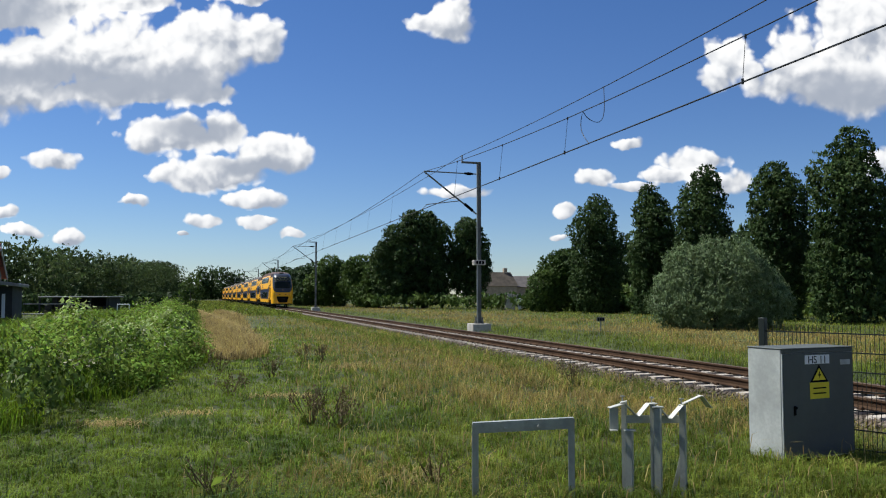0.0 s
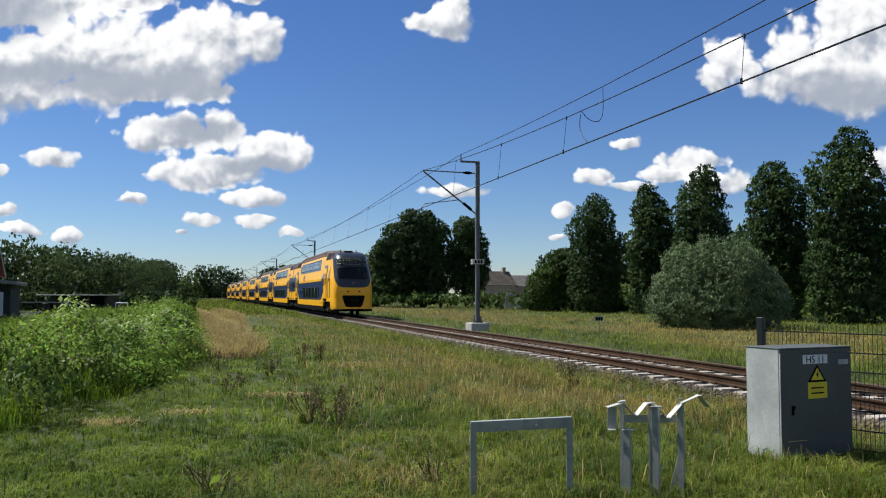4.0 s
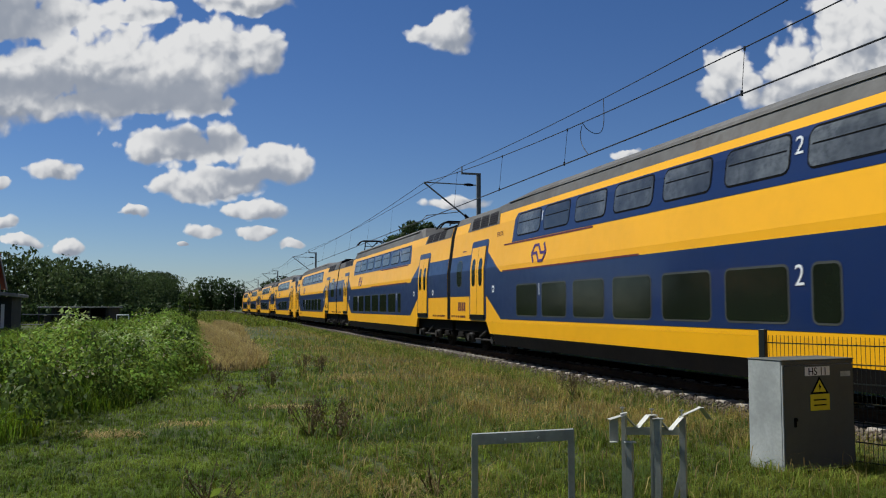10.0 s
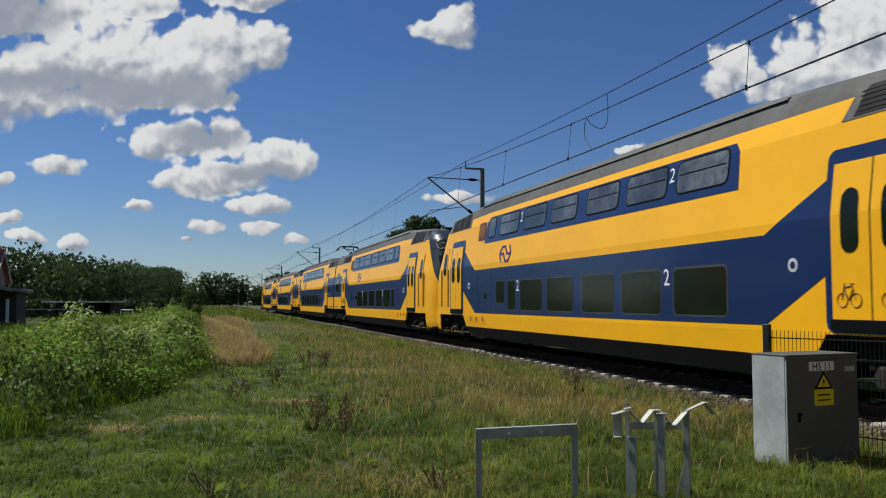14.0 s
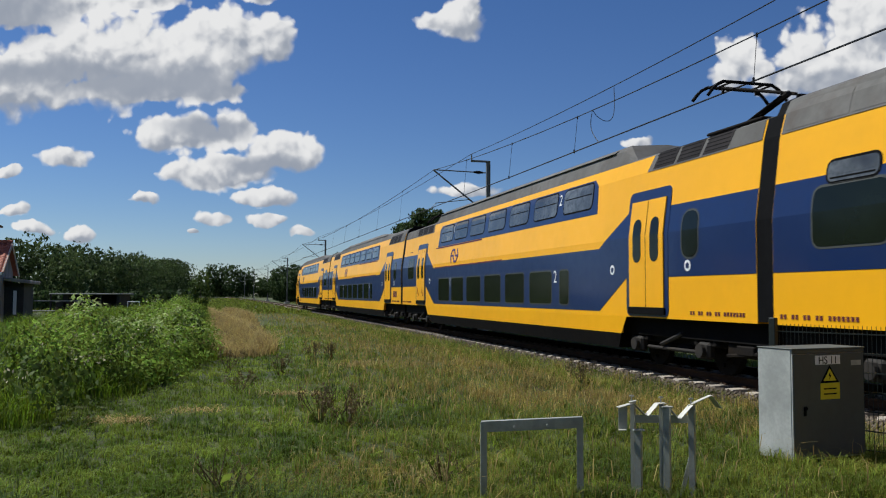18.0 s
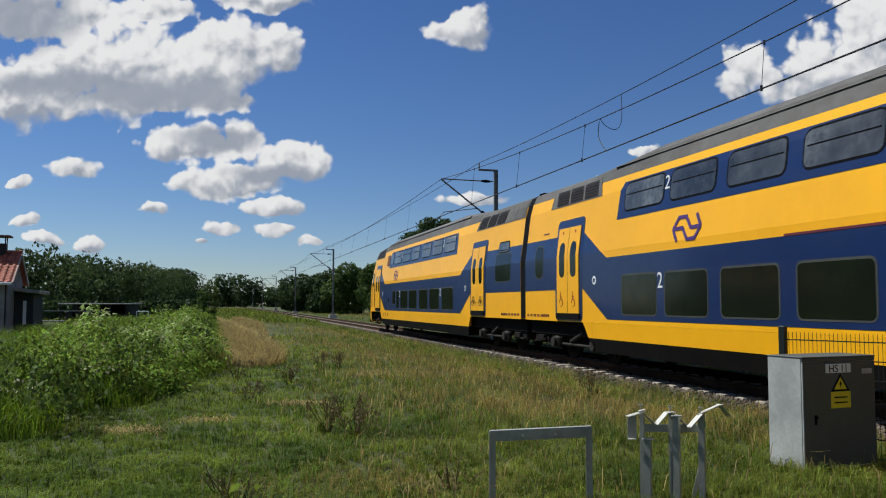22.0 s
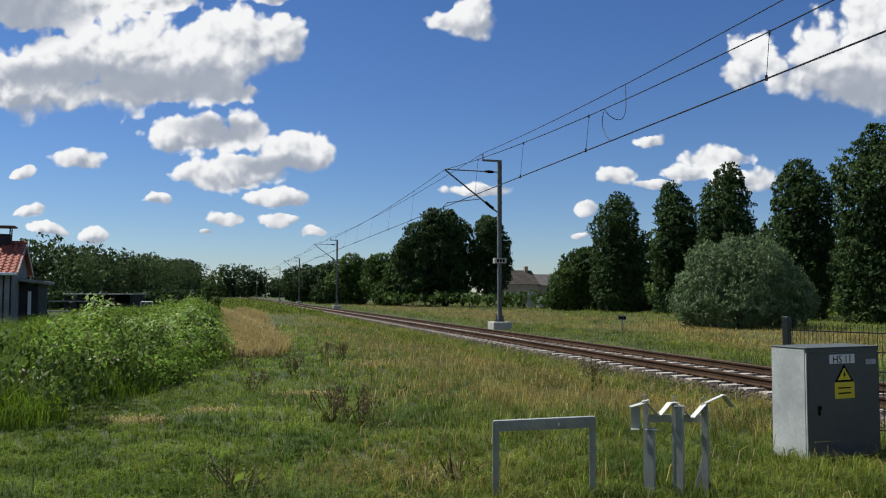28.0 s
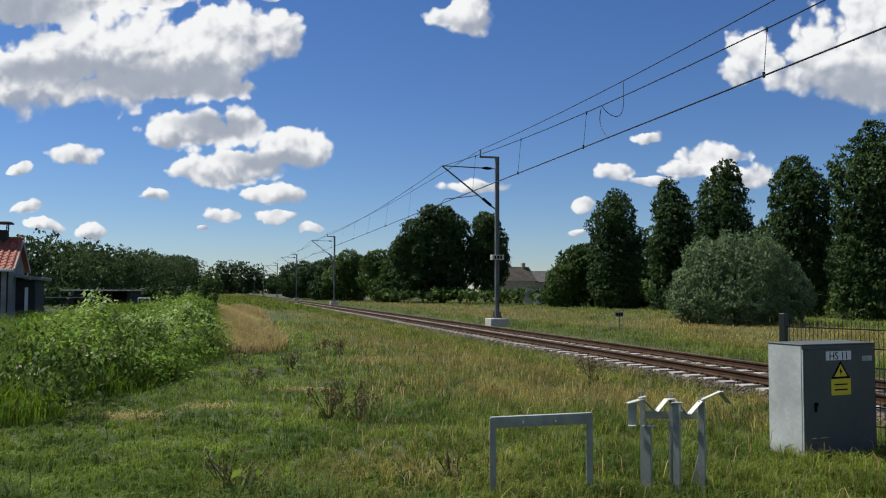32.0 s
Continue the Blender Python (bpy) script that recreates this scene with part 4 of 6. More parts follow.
def build_car(end, mirror, classes, leading, pans=(), silence=False, first_stripe=0, fleet=0.0, door=2.66, oval=0.0, wide=False, shift=0.0, chair=False, roof=None, low=0.0, mark=18.5):
    """One double-deck car; x runs backwards from its leading end. end: it has a cab (at x 0 unless mirrored)."""
    back = any(q[0] > 12 for q in pans)
    L = 27.42 if end else 27.59 if back else 27.14
    roof = roof or ROOFGREY
    car = empty("train_car", "yellow and blue double-deck train car" + (" with driver's cab" if end else ""), "train car", None, "cars of the train")
    f = (lambda x: L - x) if mirror else (lambda x: x)

    def X(pts):
        return [(f(x), z) for x, z in pts]

    def span(a, b):
        return (f(b), f(a)) if mirror else (a, b)
    door_a = ((2.22, 3.84) if mirror else (2.50, 4.12)) if end else (door, door + 1.73)
    door_b = (L - 5.5, L - 3.7) if end else (L - 4.75, L - 3.02) if back else (L - 4.28, L - 2.55)
    lo0, lo1 = door_a[1] + 0.55, door_b[0] - 0.55
    x0, x1 = (2.65 if end else 0.21), L - 0.21
    part("body", ring_at(loft(*span(x0, x1), 1.03, 4.44), f(6.0), f(4.0)), YELLOW, car, "yellow painted body shell")
    part("lower_body", loft(*span(lo0, lo1), 0.66, 1.028), YELLOW, car)
    part("skirt", loft(*span(lo0 + 0.02, lo1 - 0.02), 0.33, 0.658), SKIRT, car, "dark dusty skirt")
    part("roof", ring_at(loft(*span(x0, x1), 4.442, 5.0), f(6.0), f(4.0), *[f(q) for q in (L - 7.5, L - 6.0, L - 5.0, L - 4.0, 7.5, 5.5, 4.9, 4.0)]), roof, car, "dusty weathered roof")
    for a, b in ((x0 - (2.0 if end else 0), lo0), (lo1, x1)):
        part("underframe", box(*span(a, b), -1.3, 1.3, 0.66, 1.02), SKIRT, car)
    def paint(name, pts, proud, material, label=""):
        part(name, skin(X(pts), proud), material, car, label)
        part(name, skin(X(pts), proud, (-1,)), material, car, label)
    # slanted skirt ends
    for a, d in ((lo0, -1), (lo1, 1)):
        paint("skirt_end", [(a, 0.36), (a, 1.06), (a + 0.55 * d, 1.06)], 0.004, YELLOW)
        paint("skirt_end_shade", [(a, 0.36), (a, 0.66), (a + 0.24 * d, 0.66)], 0.008, SKIRT)
    # blue bands
    sa, sb = door_a[1], door_b[0]
    paint("lower_band", [(sa + 1.35, 1.13), (sb - 1.38, 1.13), (sb - 1.38, 2.57), (sa + 1.35, 2.57)], 0.006, BLUE, "dark blue band round the lower windows")
    paint("band_slope", [(sa, 1.88), (sa + 1.35, 1.13), (sa + 1.35, 2.57), (sa, 3.28)], 0.006, BLUE)
    paint("band_slope", [(sb - 1.38, 1.13), (sb, 1.88), (sb, 3.28), (sb - 1.38, 2.57)], 0.006, BLUE)
    if not end:
        paint("band_end", [(0.22, 1.86), (door_a[0], 1.86), (door_a[0], 3.28), (0.22, 3.28)], 0.006, BLUE)
    paint("band_end", [(door_b[1], 1.86), (L - 0.22, 1.86), (L - 0.22, 3.28), (door_b[1], 3.28)], 0.006, BLUE)
    ups, lows = ((END_UP_TAIL, END_LOW_TAIL) if mirror else (END_UP, END_LOW)) if end else (MID_UP, MID_LOW)
    ups, lows = [(a + shift, b + shift) for a, b in ups], [(a + shift + low, b + shift + low) for a, b in lows]
    ua, ub = ups[0][0] - 0.35, ups[-1][1] + 0.35
    paint("upper_band", [(ua, 3.42), (ub, 3.42), (ub - 0.05, 4.10), (ub - 0.2, 4.27), (ua + 0.35, 4.27), (ua + 0.1, 4.1)], 0.006, BLUE, "dark blue band round the upper windows")
    for a, b in ups:
        window(car, *span(a, b), 3.60, 4.20, 0.13)
    for a, b in lows:
        window(car, *span(a, b), 1.27, 2.12, 0.09)
    for a, b in ups:
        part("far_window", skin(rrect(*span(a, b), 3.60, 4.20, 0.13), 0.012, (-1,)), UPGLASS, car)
    for a, b in lows:
        part("far_window", skin(rrect(*span(a, b), 1.27, 2.12, 0.09), 0.012, (-1,)), GLASS, car)
    doorway(car, *span(*door_a))
    doorway(car, *span(*door_b))
    if end:
        d0, d1 = span(*door_b)
        for c in ((d0 * 3 + d1) / 4 + 0.04, (d0 + d1 * 3) / 4 - 0.04):
            bm, y = bmesh.new(), 1.5 + 0.04
            for w in (-0.13, 0.13):
                ring = [(c + w + 0.1 * math.cos(k * 0.5236), y, 1.52 + 0.1 * math.sin(k * 0.5236)) for k in range(13)]
                for a, b in zip(ring, ring[1:]):
                    add_rod(bm, a, b, 0.008, 4)
            for a, b in (((-0.13, 1.52), (-0.06, 1.72)), ((-0.06, 1.72), (0.10, 1.70)), ((0.10, 1.70), (0.13, 1.52)), ((0.10, 1.70), (0.0, 1.52)), ((0.0, 1.52), (-0.07, 1.68)), ((-0.1, 1.75), (-0.02, 1.75)), ((0.10, 1.70), (0.08, 1.76))):
                add_rod(bm, (c + a[0], y, a[1]), (c + b[0], y, b[1]), 0.008, 4)
            part("bicycle_mark", bm, AMBER, car, "brown bicycle sign on the door")
        # small service window above, and the window pair at the gangway
        sx = 5.25 if mirror else L - 7.7
        sw = part("service_window", skin(rrect(*span(sx, sx + 0.75), 3.55, 4.15, 0.1), 0.010), DARKRED, car, "small brown-framed window")
        part("service_pane", skin(rrect(*span(sx + 0.08, sx + 0.67), 3.63, 4.07, 0.08), 0.016), AMBER, sw)
        window(car, *span(L - 2.62, L - 1.16), 2.22, 3.10, 0.14)
        window(car, *span(L - 2.42, L - 1.42), 3.16, 3.46, 0.1, "top_light")
        if mirror:
            window(car, *span(7.42, 8.12), 1.48, 2.14, 0.05, "service_hatch")
            window(car, *span(6.2, 6.45), 1.60, 1.78, 0.03, "service_hatch")
        else:
            window(car, 19.2, 19.5, 1.63, 1.87, 0.04, "service_hatch")
            window(car, 17.5, 18.05, 1.63, 1.87, 0.04, "service_hatch")
        for x in (20.5, 18.85, 17.35) if not mirror else (5.6, 6.9, 8.3):
            part("panel_seam", skin([(f(x) - 0.008, 1.2), (f(x) + 0.008, 1.2), (f(x) + 0.008, 2.45), (f(x) - 0.008, 2.45)], 0.0075), BLACK, car)
        for x in (4.75, 5.35, 6.0):
            part("floor_hatch", skin(rrect(*span(x - 0.2, x + 0.2), 0.78, 1.06, 0.03), 0.010), YELLOW, car)
            part("hatch_lock", skin(rrect(*span(x - 0.06, x + 0.06), 0.84, 1.0, 0.03), 0.014), DARKRED, car)
    else:
        if wide:
            window(car, *span(L - 2.5, L - 1.40), 2.22, 3.10, 0.14)
        else:
            window(car, *(span(L - 1.95, L - 1.45) if back else span(L - 1.62, L - 1.06)), 2.22, 3.10, 0.20)
        if oval:
            window(car, oval, oval + 0.54, 2.22, 3.10, 0.20)
        part("vent_slot", skin(X([(L - 1.9, 3.42), (L - 1.5, 3.42), (L - 1.5, 3.45), (L - 1.9, 3.45)]), 0.010), DARKRED, car)
    for x in (sa + 0.68, (sb - 0.7) if end else (door_a[0] - 0.7), sb - 0.7):
        ring = part("round_sign", skin(rrect(f(x) - 0.11, f(x) + 0.11, 1.95, 2.17, 0.109), 0.010), WHITE, car, "white ring sign")
        part("ring_middle", skin(rrect(f(x) - 0.06, f(x) + 0.06, 2.0, 2.12, 0.059), 0.014), BLUE, ring)
    u1 = (ups[2][0] + ups[1][1]) / 2 if end else (ups[1][0] + ups[0][1]) / 2
    u2 = (ups[-3][1] + ups[-2][0]) / 2 if end and not mirror else (ups[-2][1] + ups[-1][0]) / 2
    l1 = (lows[2][0] + lows[1][1]) / 2 if end and not mirror else (lows[1][0] + lows[0][1]) / 2
    l2 = (lows[-2][1] + lows[-1][0]) / 2
    for q, (a, b) in zip(classes, ((u1, l1), (u2, l2))):
        letter(car, q, f(a), 3.85, 0.42, WHITE, "class_number")
        letter(car, q, f(b), 1.82, 0.46, WHITE, "class_number")
    logo(car, (L - 8.15 if mirror else 16.8) if end else mark, 2.97, 0.5)
    for start in (L - 0.4, 2.2) if not end else (L - 0.4,):
        bm = bmesh.new()
        for k in range(19):
            if k not in (2, 5, 8, 11):
                x = f(start - k * 0.09)
                skin([(x - 0.025, 1.13), (x + 0.025, 1.13), (x + 0.025, 1.20), (x - 0.025, 1.20)], 0.010, (1,), bm)
        tagged(part("number_line", bm, DARKRED, car), kind="stuff")
    if chair:
        d0, d1 = span(*door_b)
        for c in ((d0 * 3 + d1) / 4 + 0.04, (d0 + d1 * 3) / 4 - 0.04):
            bm, y = bmesh.new(), 1.54
            ring = [(c + 0.02 + 0.10 * math.cos(k * 0.5236), y, 1.52 + 0.10 * math.sin(k * 0.5236)) for k in range(11)]
            for a, b in zip(ring, ring[1:]):
                add_rod(bm, a, b, 0.007, 4)
            for a, b in (((0.05, 1.74), (0.04, 1.60)), ((0.04, 1.60), (-0.06, 1.59)), ((-0.06, 1.59), (-0.11, 1.45)), ((0.05, 1.68), (-0.04, 1.67))):
                add_rod(bm, (c + a[0], y, a[1]), (c + b[0], y, b[1]), 0.012, 4)
            add_rod(bm, (c + 0.05, y - 0.004, 1.78), (c + 0.05, y + 0.006, 1.78), 0.025, 8)
            part("wheelchair_mark", bm, REDMARK, car, "red wheelchair sign on the door")
            part("door_notice", skin(rrect(c - 0.03, c + 0.03, 3.32, 3.39, 0.01), 0.044), REDMARK, car, "small red notice")
    if first_stripe:
        for a, b, z in ((6.75, 12.9, 3.385), (6.75, 15.05, 2.585)) if first_stripe == 1 else ((15.3, 21.35, 3.385), (13.0, 21.3, 2.585)):
            part("class_stripe", skin([(a, z - 0.02), (b, z - 0.02), (b, z + 0.02), (a, z + 0.02)], 0.012), DARKRED, car, "thin dark red line")
    for k in range(4 if fleet else 0):
        x = fleet + k * 0.22
        part("fleet_bar", skin([(x, 1.36), (x + 0.15, 1.36), (x + 0.15, 1.66), (x, 1.66)], 0.010), DARKRED, car, "dark red bar")
    if silence:
        letter(car, "STILTE", L - 5.3, 3.70, 0.2, DARKRED)
    # roof gear
    if end and mirror:
        grilles(car, f(L - 4.9), f(L - 1.9), f(L - 0.25), 3, roof)
        grilles(car, f(3.85), f(1.6), f(1.5), 3, roof, 4.10, 4.78)
    elif end:
        grilles(car, L - 6.2, L - 3.3, L - 0.25, 3, roof)
        grilles(car, 3.85, 1.6, 1.5, 3, roof, 4.10, 4.78)
    else:
        grilles(car, L - 5.1 if back else L - 4.7, L - 2.3 if back else L - 2.0, L - 0.25 if back else L - 1.85, 3, roof)
        grilles(car, 3.7, 0.95, 0.25, 3, roof)
    part("roof_gutter", skin(X([(door_a[1] + 1.2, 4.80), (door_b[0] - 1.2, 4.80), (door_b[0] - 1.2, 4.86), (door_a[1] + 1.2, 4.86)]), 0.05), roof, car, "grey roof gutter rail")
    part("roof_unit", box(*span(L - 5.5, L - 2.5), -0.6, 0.6, 4.90, 5.02, 0.05), roof, car)
    for a in ([x1] if end else [x1, 0.0]):
        part("gangway_bellows", loft(*span(a, a + 0.21), 1.06, 4.98, 0.996), BLACK, car, "black gangway bellows")
        part("gangway_fin", box(*span(a + 0.06, a + 0.15), -0.9, 0.9, 4.9, 5.06, 0.02), BLACK, car)
    falls = [(L - 6.0, L - 5.0, 0.12) if back else (L - 7.5, L - 4.0, 0.62)]
    if not end:
        falls.append((5.5, 4.9, 0.12) if any(q[0] < 12 for q in pans) else (7.5, 4.0, 0.62))
    settle(car, f, L, falls)
    for x, raised, way in pans:
        pantograph(car, f(x), raised, -way if mirror else way)
    for a, b in ((0.35, 1.45), (L - 1.45, L - 0.35)):
        if not end or a > 5:
            bm = box(*span(a, b), -1.2, 1.25, 0.40, 0.66, 0.04)
            add_box(bm, *span(a + 0.2, b - 0.4), 1.26, 1.34, 0.45, 0.62, 0.02)
            add_rod(bm, (f(a + 0.1), 1.3, 0.5), (f(b - 0.1), 1.3, 0.42), 0.035, 6)
            part("underfloor_gear", bm, BOGIE, car)
    bogie(car, f(3.35))
    bogie(car, f(L - 3.35))
    if end:
        kid = set(car.children)
        cab(car, leading, roof)
        if mirror:
            turn = pose(L, 0, 0) @ Matrix.Diagonal((-1, 1, 1, 1))
            for o in set(car.children) - kid:
                for q in (o, *o.children):
                    q.data = q.data.copy()
                    q.data.transform(turn)
                    q.data.flip_normals()
        droop(car, f)
    return car, L


def build_train():
    """Two four-car sets, coupled. Returns the cars with their leading ends' distance behind the train's tip."""
    cars, at = [], 0.0
    plan = [dict(end=True, mirror=False, classes="22", leading=True, roof=ROOFBROWN),
            dict(end=False, mirror=False, classes="21", leading=False, first_stripe=2, silence=True, fleet=25.1, shift=-0.4, door=2.5),
            dict(end=False, mirror=False, classes="12", leading=False, pans=((3.1, False, 1), (23.4, True, -1)), first_stripe=1, door=2.95, low=0.2),
            dict(end=True, mirror=True, classes="22", leading=False),
            dict(end=True, mirror=False, classes="22", leading=True, shift=-0.15, low=0.37),
            dict(end=False, mirror=False, classes="21", leading=False, pans=((2.2, True, 1), (24.0, False, 1)), first_stripe=2, door=3.0, oval=1.95, wide=True, chair=True, low=0.15),
            dict(end=False, mirror=False, classes="12", leading=False, first_stripe=1, fleet=1.15, door=2.5, oval=1.36, chair=True, low=0.2, mark=18.0),
            dict(end=True, mirror=True, classes="22", leading=False)]
    for i, q in enumerate(plan):
        car, L = build_car(**q)
        cars.append((car, at, L))
        at += L + (0.81 if i == 3 else 0.0)
    return cars


def tip(t):
    """Where the train's tip is on the line: it brakes gently as it passes."""
    q = (t - 16) / 16
    ease = np.interp(t, [0, 6, 9, 11.2, 13, 14, 15.5, 17, 18, 19, 20, 22, 23, 25, 28, 32], [0, -0.05, -0.03, -0.07, 0.10, -0.20, -0.53, -0.83, -0.87, -0.77, -0.66, -0.96, -1.06, -0.80, -0.9, -0.9])
    return (((-7.6237 * q + 6.5254) * q + 39.3717) * q - 191.7992) * q - 101.8547 + float(ease)


def motions():
    for car, at, L in CARS:
        rows = []
        for k in range(33):
            s = tip(k) + at
            rows.append((k, pose(*track(s), 0, 0, heading(s + L / 2))))
        walk(car, rows)
    for w, x in WHEELS:
        rows, q = [], 0
        while q <= 32 * FPS:
            t = q / FPS
            # rolling towards the leading end, which is -x here
            rows.append((t, pose(x, 0, 0.46, 0, math.degrees((tip(t) - tip(0)) / 0.46), 0)))
            q += 1
        walk(w, rows)


# ---- things by the path ----
def flat_shape(pts, depth=0.003):
    """A thin plate of the outline (x, z), its face at y 0."""
    bm = bmesh.new()
    face = bm.faces.new([bm.verts.new((x, 0, z)) for x, z in pts])
    r = bmesh.ops.extrude_face_region(bm, geom=[face])
    bmesh.ops.translate(bm, verts=[v for v in r["geom"] if isinstance(v, bmesh.types.BMVert)], vec=(0, depth, 0))
    return bm


def build_cabinet():
    base = empty("electrical_cabinet", "grey metal railway electrical cabinet with a dark door, standing in grass", "cabinet", pose(3.545, 8.80, -0.27, 0, 0, 25.0))
    part("shell", box(0, 1.07, 0, 0.46, 0.03, 1.192, 0.008), CABINET, base, "pale mottled galvanised side and back")
    part("lid", box(-0.006, 1.076, -0.022, 0.466, 1.1925, 1.206, 0.004), CABDOOR, base, "dark weathered lid")
    part("door", box(0.015, 1.055, -0.02, -0.001, 0.05, 1.145, 0.005), CABDOOR, base, "dark grey cabinet door")
    part("head_strip", box(0.0, 1.07, -0.016, -0.001, 1.150, 1.191, 0.004), CABDOOR, base)
    part("door_seal", box(0.003, 0.014, -0.014, -0.001, 0.05, 1.15), CABINET, base)
    part("lock", add_rod(box(0.15, 0.185, -0.03, -0.02, 0.50, 0.60, 0.006), (0.167, -0.045, 0.58), (0.167, -0.03, 0.58), 0.018), BLACK, base)
    plate = part("name_plate", box(0.325, 0.69, -0.026, -0.0202, 1.03, 1.125), WHITE, base, "white plate with black characters")
    o = part("lettering", text_mesh("HS 11", 0.115, BLACK), None, plate)
    o.matrix_basis = pose(0.507, -0.0275, 1.037, 90, 0, 0)
    part("small_plate", box(0.86, 1.01, -0.024, -0.0202, 1.01, 1.065), CABINET, base)
    tri = part("warning_triangle", flat_shape(((0.40, 0.835), (0.67, 0.835), (0.535, 1.02))), BLACK, base, "black and yellow warning triangle")
    tri.matrix_basis = pose(0, -0.0235, 0)
    part("triangle_field", flat_shape(((0.44, 0.855), (0.63, 0.855), (0.535, 0.985)), 0.002), SIGNYELLOW, tri).matrix_basis = pose(0, -0.0022, 0)
    part("bolt_mark", flat_shape(((0.54, 0.955), (0.515, 0.905), (0.532, 0.905), (0.525, 0.868), (0.558, 0.918), (0.54, 0.918)), 0.001), BLACK, tri).matrix_basis = pose(0, -0.0034, 0)
    sign = part("warning_plate", box(0.395, 0.68, -0.025, -0.0202, 0.66, 0.832), SIGNYELLOW, base, "yellow plate with two dark bars")
    for z in (0.71, 0.765):
        part("plate_bar", box(0.44, 0.63, -0.027, -0.0252, z, z + 0.014), BLACK, sign)
    part("plinth", box(0.05, 1.02, 0.04, 0.42, -0.2, 0.029), DARKBOARD, base, "dark recessed plinth")


def angle_iron(bm, a, b, w=0.05, th=0.006, turn=0.0):
    """An L section from a to b."""
    a, b = Vector(a), Vector(b)
    q = Matrix.Translation(a) @ (b - a).to_track_quat("Z", "X").to_matrix().to_4x4() @ pose(0, 0, 0, 0, 0, turn)
    L = (b - a).length
    add_box(bm, 0, w, 0, th, 0, L, 0, q)
    add_box(bm, 0, th, th, w, 0, L, 0, q)
    return bm


def build_frame():
    base = empty("steel_frame", "low galvanised angle-iron frame standing in the grass", "frame", pose(0.25, 7.23, -0.27))
    part("post", add_box(add_box(bmesh.new(), 0.0, 0.055, 0.0, 0.008, -0.3, 0.655), 0.0, 0.008, 0.008, 0.055, -0.3, 0.655), STEEL, base)
    part("post", add_box(add_box(bmesh.new(), 0.825, 0.88, 0.0, 0.008, -0.3, 0.70), 0.872, 0.88, 0.008, 0.055, -0.3, 0.70), STEEL, base)
    bm = bmesh.new()
    turn = pose(0.005, -0.009, 0.642, 0, -2.9, 0)
    add_box(bm, 0.0, 0.87, 0, 0.006, -0.065, 0.02, 0, turn)
    add_box(bm, 0.0, 0.87, 0, 0.06, 0.02, 0.026, 0, turn)
    part("top_rail", bm, STEEL, base)
    for x, z in ((0.29, 0.625), (0.57, 0.64)):
        part("bolt", rod((x, -0.012, z), (x, -0.05, z + 0.005), 0.013, 6), STEEL, base)


def channel(x0, x1, y, h):
    """An upright channel section."""
    bm = bmesh.new()
    add_box(bm, x0, x1, y, y + 0.006, -0.3, h)
    add_box(bm, x0, x0 + 0.006, y + 0.006, y + 0.05, -0.3, h)
    add_box(bm, x1 - 0.006, x1, y + 0.006, y + 0.05, -0.3, h)
    c = ((x0 + x1) / 2, y + 0.025)
    bmesh.ops.transform(bm, matrix=pose(*c, 0, 0, 0, -32) @ pose(-c[0], -c[1], 0), verts=bm.verts)
    return bm


def build_posts():
    base = empty("cable_posts", "galvanised steel posts with bent cable brackets in the grass", "post", pose(1.55, 7.25, -0.27))
    part("short_post", channel(0.02, 0.075, -0.06, 0.60), STEEL, base)
    part("post_cap", box(0.0, 0.10, -0.068, 0.0, 0.60, 0.612, 0.002), STEEL, base)
    part("post", channel(0.028, 0.062, 0.13, 0.82), STEEL, base)
    part("post", channel(0.268, 0.300, 0.08, 0.82), STEEL, base)
    part("post", channel(0.28, 0.335, 0.0, 0.79), STEEL, base)
    part("post_cap", box(0.262, 0.356, -0.006, 0.058, 0.79, 0.80, 0.002), STEEL, base)
    part("post", channel(0.512, 0.562, 0.05, 0.81), STEEL, base)
    part("brace", add_box(bmesh.new(), -0.018, 0.018, 0, 0.006, 0, 0.36, 0, pose(0.45, 0.12, 0.0, 0, 14, 0)), STEEL, base)
    part("cross_rail", box(0.05, 0.545, 0.115, 0.123, 0.645, 0.712), STEEL, base)
    part("end_plate", box(-0.11, -0.034, 0.02, 0.026, 0.60, 0.79), STEEL, base)
    part("end_flange", box(-0.112, -0.05, -0.03, 0.019, 0.60, 0.606), BRIGHT, base)
    strips = (((-0.115, 0.02, 0.79), (0.025, 0.05, 0.825)), ((-0.01, 0.06, 0.83), (0.05, 0.05, 0.845)), ((0.03, 0.08, 0.82), (0.14, 0.1, 0.71)), ((0.135, 0.03, 0.72), (0.23, 0.06, 0.82)), ((0.23, 0.06, 0.82), (0.305, 0.08, 0.822)),
              ((0.325, 0.09, 0.80), (0.415, 0.1, 0.69)), ((0.412, 0.03, 0.695), (0.527, 0.06, 0.81)), ((0.53, 0.06, 0.818), (0.688, 0.05, 0.892)), ((0.688, 0.05, 0.892), (0.775, 0.09, 0.785)))
    for a, b in strips:
        a, b = Vector(a), Vector(b)
        q = Matrix.Translation(a) @ (b - a).to_track_quat("X", "Z").to_matrix().to_4x4()
        part("bent_bracket", add_box(bmesh.new(), 0, (b - a).length, -0.035, 0.035, -0.003, 0.003, 0, q), BRIGHT, base, "bright bent metal strip")
    for x, y, z in ((0.02, 0.1, 0.83), (0.27, 0.08, 0.82), (0.53, 0.08, 0.81)):
        part("clamp", add_rod(rod((x, y, z), (x, y, z + 0.06), 0.006, 6), (x - 0.02, y, z + 0.05), (x + 0.02, y, z + 0.05), 0.006, 6), STEEL, base)


